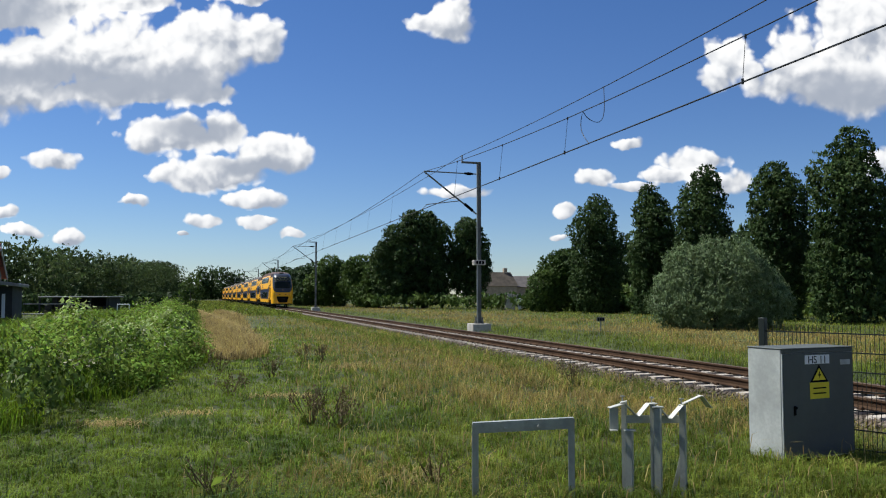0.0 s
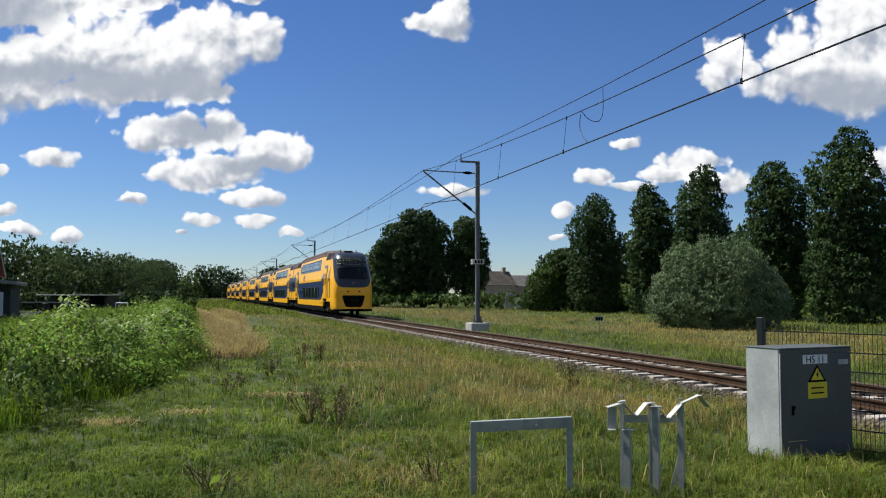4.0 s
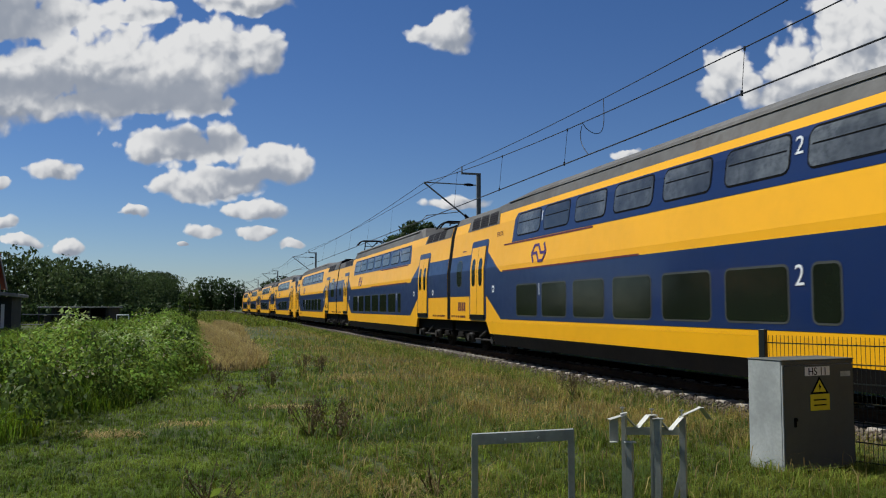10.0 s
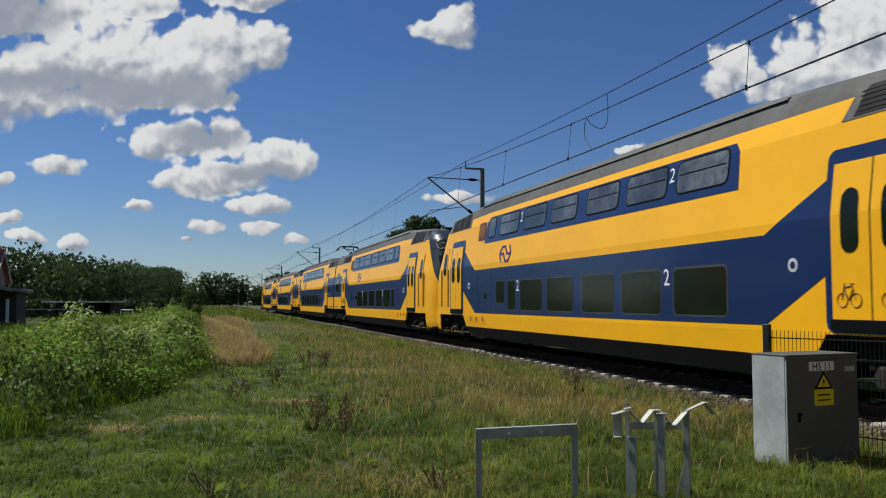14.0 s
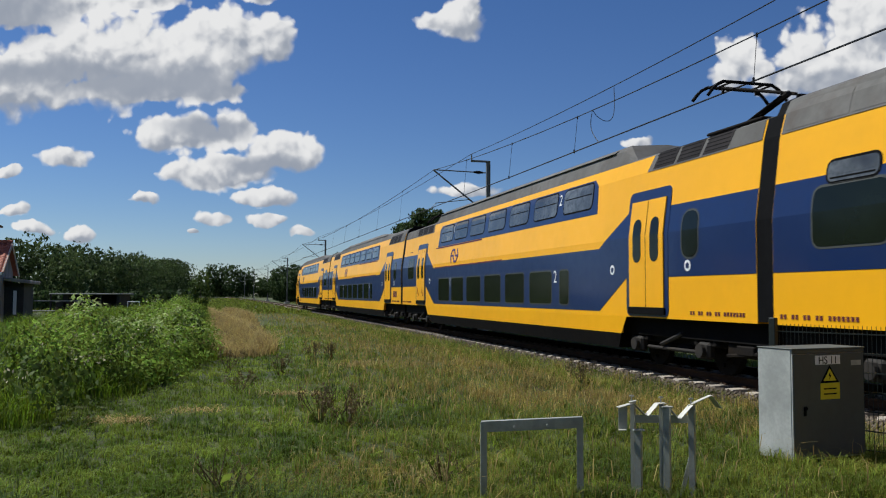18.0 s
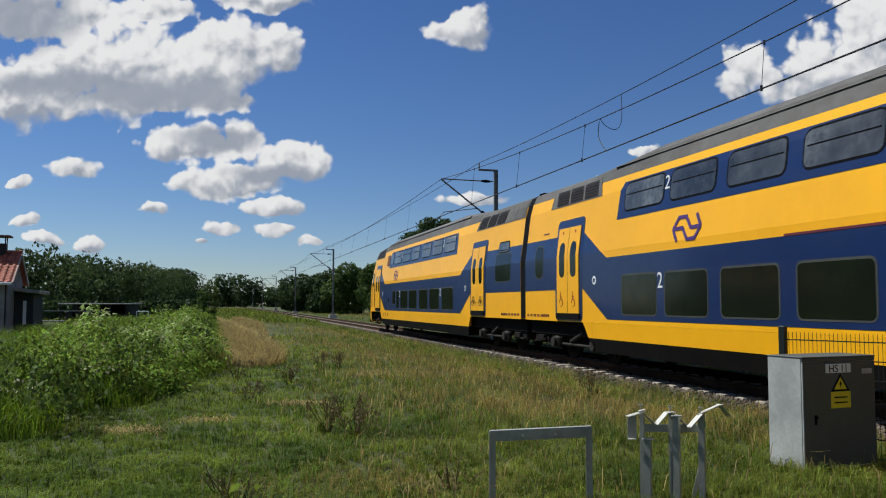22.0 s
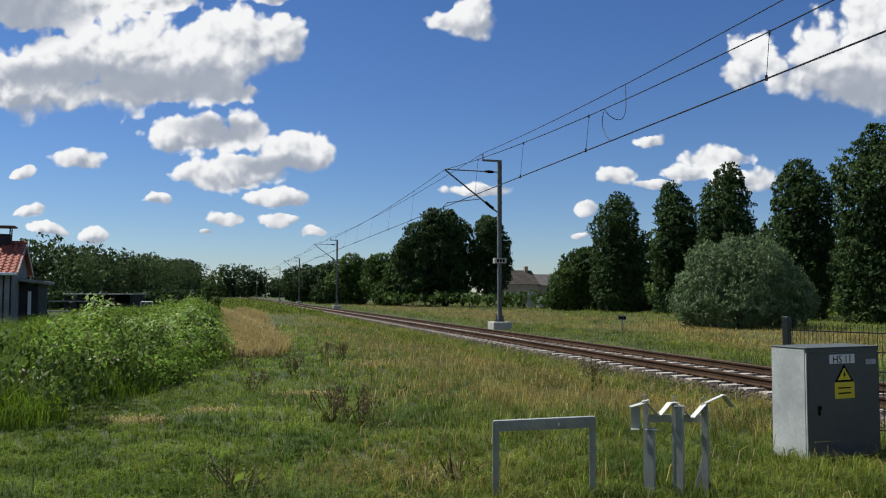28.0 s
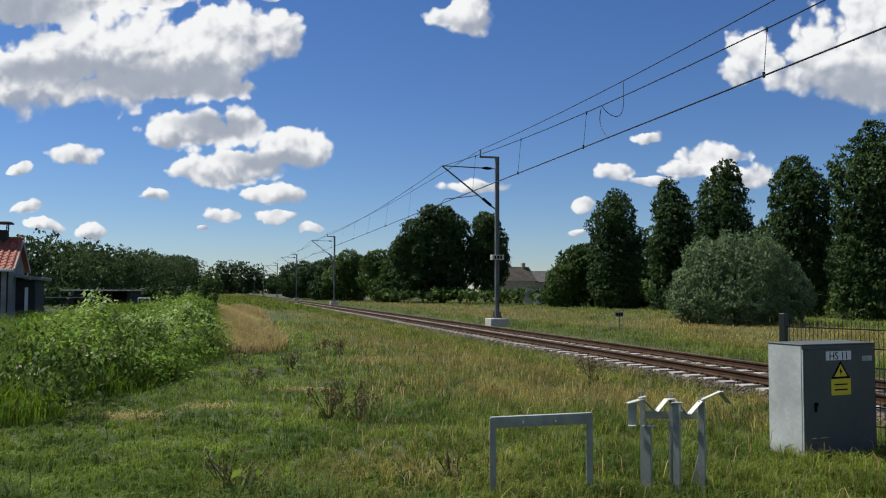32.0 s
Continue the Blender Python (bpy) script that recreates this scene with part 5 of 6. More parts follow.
def build_markers():
    """The distance board in the meadow and pale things in the far gardens."""
    base = empty("distance_marker", "small grey railway distance board on a thin stake", "sign", pose(7.43, 39.4, -0.35, 0, 0, -4))
    part("stake", box(-0.02, 0.02, -0.02, 0.02, 0, 0.85), MAST, base)
    board = part("board", box(-0.19, 0.19, -0.035, -0.021, 0.66, 0.86, 0.004), MAST, base)
    for k in range(3):
        part("board_bar", box(-0.14 + k * 0.11, -0.06 + k * 0.11, -0.04, -0.0352, 0.69, 0.82), BLACK, board)
    for x, y, w, h, turn, m in ((8.2, 103, 1.2, 2.2, 12, CONCRETE), (9.9, 103, 1.0, 1.7, -14, WHITE)):
        g = empty("garden_board", "pale weathered board leaning on posts in a far garden", "board", pose(x, y, -0.35), "garden boards")
        part("panel", box(-w / 2, w / 2, -0.03, 0.03, 0.35, h, 0.02, pose(0, 0, 0, -12, turn, 0)), m, g)
        for d in (-0.5, 0.5):
            part("leg", rod((d * w, 0.1, -0.1), (d * w * 0.7, 0.35, h * 0.95), 0.05, 6), BARK, g)


def build_fence():
    base = empty("bar_fence", "dark green metal bar fence beside the track", "fence", pose(*FENCE_AT, 0, 0, FENCE_TURN))
    L, H = 4.6, 1.45
    part("post", box(-0.04, 0.04, -0.04, 0.04, -0.2, H + 0.07, 0.006), FENCE, base)
    for x in (2.5, 4.6):
        part("post", box(x - 0.03, x + 0.03, 0.02, 0.08, -0.2, H, 0.004), FENCE, base)
    for k in range(7):
        z = 0.06 + k * 0.215
        part("rail", box(0.04, L, -0.007, 0.007, z, z + 0.014), FENCE, base)
    me = to_mesh(rod((0, 0, 0.0), (0, 0, H - 0.02), 0.0035, 5), "bar", FENCE)
    for k in range(int(L / 0.05)):
        o = new("bar", me)
        o.parent = base
        o.matrix_basis = pose(0.07 + k * 0.05, 0.009, 0.02)


FENCE_AT, FENCE_TURN = (3.95, 10.32, -0.3), -50.0


# ---- plants ----
def crown_mesh(name, lobes, count, size, material, seed, upright=0.0, lift=0.35, clump=None, core=True):
    """Leaves gathered in tufts over the outer shell of several rounded lobes (x, y, z, rx, ry, rz), round a sparse dark inside."""
    rng = np.random.default_rng(seed)
    lobes = np.array(lobes, float)
    weight = lobes[:, 3] * lobes[:, 5]
    weight /= weight.sum()
    clump = clump if clump is not None else (max(0.2, 2.4 * size) if size > 0.06 else 0.0)

    def way(n):
        d = rng.standard_normal((n, 3))
        return d / np.linalg.norm(d, axis=1)[:, None]
    s = size * (0.55 + 0.9 * rng.random(count))
    if clump:
        k = max(4, count // 9)
        pick, d = rng.choice(len(lobes), 3 * k, p=weight), way(3 * k)
        bumps = 1 + 0.14 * np.sin(5.1 * d[:, 0] + 3.3 * d[:, 2] + pick) * np.cos(4.3 * d[:, 1] - 5 * d[:, 2])
        c = lobes[pick, :3] + lobes[pick, 3:] * d * ((0.84 + 0.2 * rng.random(3 * k)) * bumps)[:, None]
        # leave out the tufts that lie inside a neighbouring lobe
        free = np.ones(3 * k, bool)
        for q in lobes if len(lobes) < 40 else ():
            free &= (((c - q[:3]) / q[3:]) ** 2).sum(1) > 0.5
        c, d = c[free], d[free]
        at = rng.integers(0, min(len(c), k), count)
        u = way(count) + 0.45 * d[at] + [0, 0, 0.3]
        u /= np.linalg.norm(u, axis=1)[:, None]
        grow = (0.6 + 0.8 * rng.random(len(c)))[at]
        p = c[at] + u * (clump * grow * (0.4 + 0.6 * rng.random(count)))[:, None] * [1, 1, 0.75]
        n = 0.6 * u + 0.35 * d[at] + 0.65 * rng.standard_normal((count, 3))
        if core:
            m = count // 7
            i = rng.choice(len(lobes), m, p=weight)
            p[:m] = lobes[i, :3] + lobes[i, 3:] * way(m) * (0.25 + 0.45 * rng.random(m))[:, None]
            s[:m] *= 1.7
    else:
        pick, d = rng.choice(len(lobes), count, p=weight), way(count)
        bumps = 1 + 0.22 * np.sin(5.1 * d[:, 0] + 3.3 * d[:, 2] + pick) * np.cos(4.3 * d[:, 1] - 5 * d[:, 2])
        p = lobes[pick, :3] + lobes[pick, 3:] * d * ((0.62 + 0.44 * rng.random(count) ** 0.5) * bumps)[:, None]
        n = d + 0.9 * rng.standard_normal((count, 3))
    n[:, 2] += lift
    n /= np.linalg.norm(n, axis=1)[:, None]
    up = np.array([0, 0, 1.0]) * (1 if upright >= 0 else -1) + 0.5 * rng.standard_normal((count, 3))
    a = np.cross(n, up)
    a /= np.linalg.norm(a, axis=1)[:, None] + 1e-9
    b = np.cross(a, n)
    slim = 0.55 - 0.25 * abs(upright)
    v = np.stack([p - b * s[:, None], p + a * (s * slim)[:, None] + b * (0.1 * s)[:, None], p + b * s[:, None] * 1.1 + n * (0.25 * s)[:, None], p - a * (s * slim)[:, None] + b * (0.1 * s)[:, None]], 1)
    loops = np.arange(4 * count).reshape(-1, 4)
    return raw_mesh(name, v.reshape(-1, 3), 4, loops, material)


def trunk_mesh(h, r, limbs, seed, spread=1.0):
    rng = random.Random(seed)
    bm = bmesh.new()
    add_rod(bm, (0, 0, -0.2), (0.05, 0, h * 0.5), r, 10, r * 0.75)
    add_rod(bm, (0.05, 0, h * 0.5), (0, 0.05, h), r * 0.75, 8, r * 0.2)
    for k in range(limbs):
        z = h * rng.uniform(0.3, 0.85)
        a = rng.uniform(0, 6.28)
        q = spread * rng.uniform(0.5, 1.0)
        add_rod(bm, (0, 0, z), (math.cos(a) * q, math.sin(a) * q, z + q * rng.uniform(0.4, 1.0)), r * 0.3, 6, r * 0.08)
    return to_mesh(bm, "trunk", BARK)


def build_tree(name, label, x, y, h, lobes, count, size, leaf, seed, r=0.25, limbs=8, spread=2.0, category="tree", group="", upright=0.0, base_z=-0.3):
    base = empty(name, label, category, pose(x, y, base_z), group)
    part("trunk", trunk_mesh(h * 0.8, r, limbs, seed, spread), None, base)
    part("crown", crown_mesh("crown", lobes, count, size, leaf, seed, upright, core=count > 2000), None, base)
    return base


def build_columns():
    """A row of five tall clipped columnar trees."""
    for i, (x, y, w, h) in enumerate(((15.7, 86.0, 2.6, 12.1), (19.7, 78.0, 2.0, 12.0), (21.8, 69.8, 2.2, 12.5), (24.2, 60.5, 2.3, 11.4), (26.3, 53.5, 2.5, 12.4))):
        rng = random.Random(i)
        lobes = []
        for k in range(9):
            z = 1.0 + (h - 2.2) * k / 8
            q = w * (0.78 + 0.26 * math.sin(math.pi * min(1, (k + 1.2) / 8.5))) * (0.62 if k == 8 else 1.0)
            lobes.append((rng.uniform(-0.2, 0.2) * w, rng.uniform(-0.2, 0.2) * w, z, q, q, 1.7 if k < 8 else 1.5))
        build_tree("columnar_tree", "tall dark green columnar tree in a clipped row", x, y, h, lobes, 26000, 0.115, LEAF, 10 + i, 0.2, 10, 1.2, group="row of columnar trees")


def build_willow():
    lobes = [(0, 0, 2.1, 2.6, 2.4, 2.0), (-1.6, 0, 1.7, 1.7, 1.8, 1.7), (1.9, 0, 1.8, 1.9, 1.8, 1.8), (0.4, 0, 3.4, 2.0, 1.8, 1.5), (-0.8, -0.5, 1.2, 2.9, 2.0, 1.2), (-1.5, 0, 3.5, 1.1, 1.0, 1.0), (1.7, 0, 3.3, 1.1, 1.0, 1.0), (2.9, 0, 1.3, 1.2, 1.0, 1.2)]
    build_tree("willow_bush", "rounded grey-green willow bush in the meadow", 14.5, 44.5, 4.6, lobes, 44000, 0.075, WILLOW, 31, 0.14, 12, 2.2, "bush", upright=0.8)


def build_big_trees():
    lobes = [(-1.0, 0, 11.6, 2.7, 2.6, 2.3), (-3.7, 0, 10.0, 2.3, 2.4, 2.3), (-5.7, 0, 7.2, 1.9, 2.2, 2.5), (1.6, 0, 10.4, 2.1, 2.2, 2.3), (-1.5, 0, 7.2, 4.4, 3.5, 3.2),
             (-3.2, 0, 3.9, 4.4, 3.2, 2.7), (1.6, 0, 4.6, 3.0, 3.0, 3.1), (6.2, 0, 11.3, 1.8, 2.0, 1.8), (7.2, 0, 8.8, 2.0, 2.2, 2.4), (5.2, 0, 7.4, 1.9, 2.0, 2.7),
             (6.5, 0, 4.6, 2.5, 2.4, 2.9), (8.4, 0, 5.8, 1.1, 1.5, 2.0), (-2.3, 0, 13.3, 0.9, 1.0, 0.8), (0.6, 0, 13.2, 0.8, 1.0, 0.7)]
    build_tree("broad_tree", "large dark green broadleaf tree with a spreading crown", -2.6, 121, 13.5, lobes, 46000, 0.19, LEAF, 41, 0.5, 14, 5)
    build_tree("green_tree", "mid-green broadleaf tree beside the columnar row", 13.0, 93, 7.0, [(0, 0, 4.0, 2.4, 2.4, 2.6), (-1.2, 0, 2.6, 2.2, 2.2, 2.0), (0.8, 0, 5.2, 1.8, 2.0, 1.7), (-1.5, 0, 1.4, 2.4, 2, 1.4)], 16000, 0.14, LEAF2, 42, 0.22, 8, 2)
    rows = ((-13.5, 133, 8.0, 3.8, LEAF2), (-18.0, 140, 8.2, 3.6, LEAF2), (-9.8, 128, 7.4, 3.4, LEAF2), (-23.5, 152, 7.6, 4.2, LEAF), (-29.0, 165, 7.5, 4.2, LEAF), (-35.5, 185, 8.0, 5.2, LEAF), (-46, 230, 7, 3.5, LEAF))
    for i, (x, y, h, w, leaf) in enumerate(rows):
        rng = random.Random(70 + i)
        lobes = [(rng.uniform(-0.5, 0.5) * w, 0, h * q, w * rng.uniform(0.6, 0.95), w * 0.8, h * 0.27) for q in (0.25, 0.45, 0.6, 0.75)]
        build_tree("hedgerow_tree", "rounded green tree in the hedgerow beyond the track", x, y, h, lobes, 11000, 0.2, leaf, 70 + i, 0.25, 8, 2.4, group="hedgerow trees")


def build_woods():
    """Belts of trees on the horizon."""
    rng = random.Random(9)
    lobes, far = [], []
    # belt at the left, running away along the meadow
    for k in range(46):
        q = k / 45
        x, y = -70 - 72 * q ** 1.3 + rng.uniform(-3, 3), 118 + 300 * q + rng.uniform(-4, 4)
        h = float(np.interp(q, [0, 0.3, 0.5, 0.8, 1], [9.6, 10.4, 11.2, 15, 16.5])) + rng.uniform(-1.2, 1.2)
        r = 5.0 + 3.5 * q
        for z in (0.1, 0.28, 0.55, 0.8):
            lobes.append((x + rng.uniform(-2, 2), y, h * z, r * rng.uniform(0.7, 1.05), r * 0.8, h * 0.26))
    me = crown_mesh("far_woods", lobes, 130000, 0.30, HAZEDLEAF, 90)
    tagged(part("far_woods", me, None), "dark green belt of trees behind the meadow", "woods", kind="stuff")
    # the wood's end, two stands of trees with a gap of sky beside each, and a low belt behind them
    for slope, h, r, y in ((-0.345, 12.5, 7, 405), (-0.325, 11.2, 6, 400), (-0.310, 9.6, 5, 395), (-0.288, 16.0, 5, 420), (-0.276, 16.8, 5, 425), (-0.264, 15.6, 5, 418), (-0.254, 12.5, 4, 420), (-0.243, 14.2, 3.6, 422), (-0.228, 9.5, 4.5, 430), (-0.215, 9.0, 4.5, 430)):
        for z in (0.2, 0.5, 0.78):
            far.append((slope * y + rng.uniform(-0.2, 0.2) * r, y, h * z, r * rng.uniform(0.75, 1.0), r, h * 0.24))
    for k in range(26):
        x = -190 + 175 * k / 25
        far.append((x, 445, 3.6, 8.0, 5.0, 3.2 + rng.uniform(0, 1.5)))
    me = crown_mesh("horizon_woods", far, 42000, 0.45, LEAF, 91)
    tagged(part("horizon_woods", me, None), "distant dark woods on the horizon beyond the track", "woods", kind="stuff")
    rim = []
    for k in range(40):
        q = k / 39
        rim.append((-47 + 19 * q + rng.uniform(-0.6, 0.6), 78 + 8 * q, 0.3, 1.3, 1.2, rng.uniform(0.9, 1.35)))
    me = crown_mesh("field_hedge", rim, 24000, 0.2, LEAF, 95)
    tagged(part("field_hedge", me, None), "dark low hedge behind the shed and the weed bank", "hedge", kind="stuff")
    around = []
    for k in range(60):
        a = math.radians(-40 - 143 * k / 59)
        r = float(np.interp(k, [0, 16], [88, 44])) + rng.uniform(-4, 6)
        around.append((r * math.sin(a), r * math.cos(a), 4.6 + rng.uniform(-1, 1), 4.5, 4.5, 5.6))
    me = crown_mesh("trees_behind", around, 24000, 0.8, LEAF, 94)
    tagged(part("trees_behind", me, None), "green trees closing the meadow on the near side", "woods", kind="stuff")
    low = []
    for k in range(60):
        q = k / 59
        if q < 0.42 and k % 3:
            continue
        x, y = -10 + 62 * q, 118 - 62 * q + rng.uniform(-3, 3)
        low.append((x + rng.uniform(-1, 1), y + 6, 0.9, rng.uniform(1.4, 3.0), 2, rng.uniform(0.4, 0.7) if q < 0.42 else rng.uniform(0.9, 2.0)))
    me = crown_mesh("hedge", low, 30000, 0.3, LEAF2, 92)
    tagged(part("hedge", me, None), "low overgrown hedge at the edge of the meadow", "hedge", kind="stuff")
    back = []
    for k in range(24):
        q = k / 23
        back.append((18 + 34 * q + rng.uniform(-2, 2), 108 - 34 * q, 3.0 + rng.uniform(0, 2), 4.5, 4, 4.0))
    me = crown_mesh("shade_trees", back, 24000, 0.3, LEAF, 93)
    tagged(part("shade_trees", me, None), "dark trees filling the gaps behind the columnar row", "woods", kind="stuff")


def blades(name, xy, z, h, w, lean, material, seed, label, category, bend=0.35):
    """Grass: each blade a bent pair of faces."""
    rng = np.random.default_rng(seed)
    n = len(xy)
    a = rng.random(n) * 6.283
    side = np.stack([np.cos(a), np.sin(a), 0 * a], 1)
    tilt = np.stack([-np.sin(a), np.cos(a), 0 * a], 1) * (lean * (0.3 + rng.random(n)))[:, None] + rng.standard_normal((n, 3)) * [0.12, 0.12, 0]
    p = np.c_[xy, z]
    up = np.array([0, 0, 1.0])
    mid = p + (up + tilt * 0.5) * (0.55 * h)[:, None]
    tipp = p + (up * (1 - bend * lean)[:, None] + tilt * 1.5) * h[:, None]
    hw = (w / 2)[:, None]
    v = np.stack([p - side * hw, p + side * hw, mid + side * hw * 0.8, mid - side * hw * 0.8, tipp], 1)
    k = 5 * np.arange(n)[:, None]
    tri = np.concatenate([k + [0, 1, 2], k + [0, 2, 3], k + [3, 2, 4]], 0)
    ob = part(name, raw_mesh(name, v.reshape(-1, 3), 3, tri, material), None)
    return tagged(ob, label, category, kind="stuff")


def bank_edge(y):
    return np.interp(y, [0, 11, 22, 73, 130], [-4.6, -5.3, -6.7, -22.0, -40.0])


def line_off(x, y):
    return (x - N0.x * FOOT) * N0.x + (y - N0.y * FOOT) * N0.y


def scatter(n, y0, y1, rng, spread=0.62, power=2.0):
    """Points of the plan, denser towards the near end of the stretch."""
    q = rng.random(n)
    y = y0 * (y1 / y0) ** q if power else y0 + (y1 - y0) * q
    x = (rng.random(n) * 2 - 1) * spread * y
    return x, y


def tufts(x, y, cell, pull, rng):
    """Draws points together into tufts."""
    cell = 0.12 * 2.0 ** np.round(np.log2(cell / 0.12))
    u, w = 0.829 * x + 0.559 * y, -0.559 * x + 0.829 * y
    u, w = u + 0.35 * np.sin(1.3 * w), w + 0.35 * np.sin(1.1 * u)
    gx, gy = np.floor(u / cell), np.floor(w / cell)
    hx, hy = np.sin(gx * 12.9898 + gy * 78.233) * 43758.5453, np.sin(gx * 39.3468 + gy * 11.135) * 24634.6345
    cx, cy = (gx + hx - np.floor(hx)) * cell, (gy + hy - np.floor(hy)) * cell
    pull = pull * rng.random(len(x))
    grow = np.modf(np.abs(hx * 0.37 + hy * 0.11))[0]
    du, dw = (cx - u) * pull, (cy - w) * pull
    return x + 0.829 * du - 0.559 * dw, y + 0.559 * du + 0.829 * dw, 0.4 + 1.1 * grow


def build_grass():
    rng = np.random.default_rng(5)
    # short grass, nearest the eye and along the bank
    x, y = scatter(330000, 4.2, 45, rng)
    off = line_off(x, y)
    patch = np.sin(x * 0.9 + 1.3 * np.sin(y * 0.4)) * np.cos(y * 0.5) + 0.4 * np.sin(2.7 * x - y)
    rough = np.clip((x - bank_edge(y) - 3.4 + 0.9 * patch) / 2.5, 0, 1)
    rough = np.where(off > -4.2, 1.0, rough)
    keep = (off < -2.0) & (x > bank_edge(y) - 0.4) & (rng.random(len(x)) > rough * 0.75)
    x, y, grow = tufts(x[keep], y[keep], np.clip(0.02 * y[keep], 0.12, 0.5), 0.55, rng)
    far = np.clip(y / 12, 1, 3.5)
    h = (0.04 + 0.07 * rng.random(len(x))) * (0.8 + 0.25 * far) * grow
    blades("short_grass", np.c_[x, y], np.array([lie(a, b) for a, b in zip(x, y)]), h, 0.006 * far + 0.003, np.full(len(x), 0.9), LAWN, 6, "short worn green grass along the path", "grass")
    # tall meadow grass between the path and the ballast
    x, y = scatter(270000, 5.2, 75, rng)
    off = line_off(x, y)
    patch = np.sin(x * 0.9 + 1.3 * np.sin(y * 0.4)) * np.cos(y * 0.5) + 0.4 * np.sin(2.7 * x - y)
    rough = np.clip((x - bank_edge(y) - 3.2 + 0.9 * patch) / 2.5, 0, 1)
    rough = np.where(off > -4.2, 1.0, rough)
    keep = (off < -1.58 - 0.25 * rng.random(len(x))) & (rng.random(len(x)) < rough)
    x, y, grow = tufts(x[keep], y[keep], np.clip(0.025 * y[keep], 0.18, 0.6), 0.6, rng)
    off = line_off(x, y)
    far = np.clip(y / 12, 1, 4)
    z = np.array([lie(a, b) for a, b in zip(x, y)])
    z = np.maximum(z, np.interp(off, [-2.0, -1.46], [-0.46, -0.24]))
    dry = (np.sin(x * 0.55 + 0.7 * y) * np.cos(0.31 * y - 0.2 * x) + 0.55 * rng.standard_normal(len(x))) > np.interp(y, [6, 9, 13, 30, 60], [1.1, 0.4, -0.35, -0.3, 0.1])
    h = (0.13 + 0.22 * rng.random(len(x))) * np.interp(y, [6, 9, 14, 30], [0.55, 0.55, 0.85, 1.0]) * grow
    wide = 0.0045 * far + 0.0015
    blades("meadow_grass", np.c_[x, y][~dry], z[~dry], h[~dry], wide[~dry], np.full((~dry).sum(), 0.75), GRASS, 7, "tall green meadow grass beside the track", "grass")
    blades("dry_grass", np.c_[x, y][dry], z[dry], h[dry] * 0.95, wide[dry] * 0.8, np.full(dry.sum(), 0.85), STRAW, 8, "dry straw-coloured grass among the green", "grass")
    # pale seed heads and dark tufts among the grass
    n = 6500
    x, y = scatter(n, 5.5, 45, rng)
    keep = (rng.random(n) < np.interp(y, [7, 9.5, 13], [0.12, 0.35, 1.0])) & (line_off(x, y) < -1.8) & (x > bank_edge(y) + 2.5 + 1.5 * rng.random(n))
    x, y = x[keep], y[keep]
    z = np.array([lie(a, b) for a, b in zip(x, y)]) + 0.10
    blades("seed_grass", np.c_[x, y], z, 0.10 + 0.18 * rng.random(len(x)), 0.004 + 0.0007 * y, np.full(len(x), 0.7), PALESTRAW, 24, "pale seed heads over the meadow grass", "grass")
    n = 16000
    x, y = scatter(n, 5, 40, rng)
    x, y, grow = tufts(x, y, np.full(n, 0.96), 0.97, rng)
    x, y = x + 0.09 * rng.standard_normal(n), y + 0.09 * rng.standard_normal(n)
    keep = (line_off(x, y) < -1.9) & (x > bank_edge(y) + 1.0) & (grow > 0.95)
    x, y = x[keep], y[keep]
    z = np.array([lie(a, b) for a, b in zip(x, y)])
    blades("dark_tufts", np.c_[x, y], z, 0.10 + 0.22 * rng.random(len(x)), 0.006 + 0.0006 * y, np.full(len(x), 0.9), LEAF2, 25, "darker green weed tufts in the grass", "weeds")
    # the verge that leans over the ballast's edge
    n = 42000
    s, off = 3 + 77 * rng.random(n) ** 1.5, -1.42 - 1.7 * rng.random(n) ** 1.2
    xy = np.array([track(a, b)[:2] for a, b in zip(s, off)])
    z = np.interp(off, [-3.2, -2.1, -1.4], [-0.33, -0.42, -0.24])
    h = (0.08 + 0.2 * rng.random(n)) * np.interp(off, [-2.3, -1.42], [1.1, 0.4])
    blades("verge_grass", xy, z, h, 0.004 + 0.0003 * s, np.full(n, 0.5), GRASS, 18, "green verge grass at the ballast's edge", "grass")
    # straw patch beside the bank
    n = 26000
    y = 23 + 59 * rng.random(n) ** 1.3
    x = bank_edge(y) + 0.05 + (1.1 + 0.04 * y) * rng.random(n) ** 1.5 + 0.3 * np.sin(1.3 * y)
    z = np.array([lie(a, b) for a, b in zip(x, y)])
    blades("straw_patch", np.c_[x, y], z, (0.25 + 0.6 * rng.random(n)) * (0.7 + 0.3 * np.sin(x * 2.7 + y * 0.9)), 0.006 + 0.0005 * y, np.full(n, 0.6), PALESTRAW, 9, "tall pale straw-coloured grass beside the weed bank", "grass")
    # trodden, bleached patches of the path
    for cx, cy, rx, ry, n in ((-2.2, 20.5, 0.5, 0.9, 260), (-2.75, 14.3, 0.45, 0.25, 200), (-3.7, 12.2, 0.35, 0.2, 90), (-4.4, 11.2, 0.4, 0.3, 160), (-0.3, 8.0, 0.3, 0.4, 110)):
        x, y = cx + rx * rng.standard_normal(n) * 0.6, cy + ry * rng.standard_normal(n) * 0.6
        z = np.array([lie(a, b) for a, b in zip(x, y)]) + 0.03
        blades("trodden_grass", np.c_[x, y], z, 0.06 + 0.08 * rng.random(n), 0.005 + 0.0005 * y, np.full(n, 2.0), PALESTRAW, int(31 + 10 * cy), "bleached trodden grass on the worn path", "grass", bend=0.45)
    # the field behind the bank and along the line far off
    n = 36000
    y = 75 * (330 / 75) ** rng.random(n)
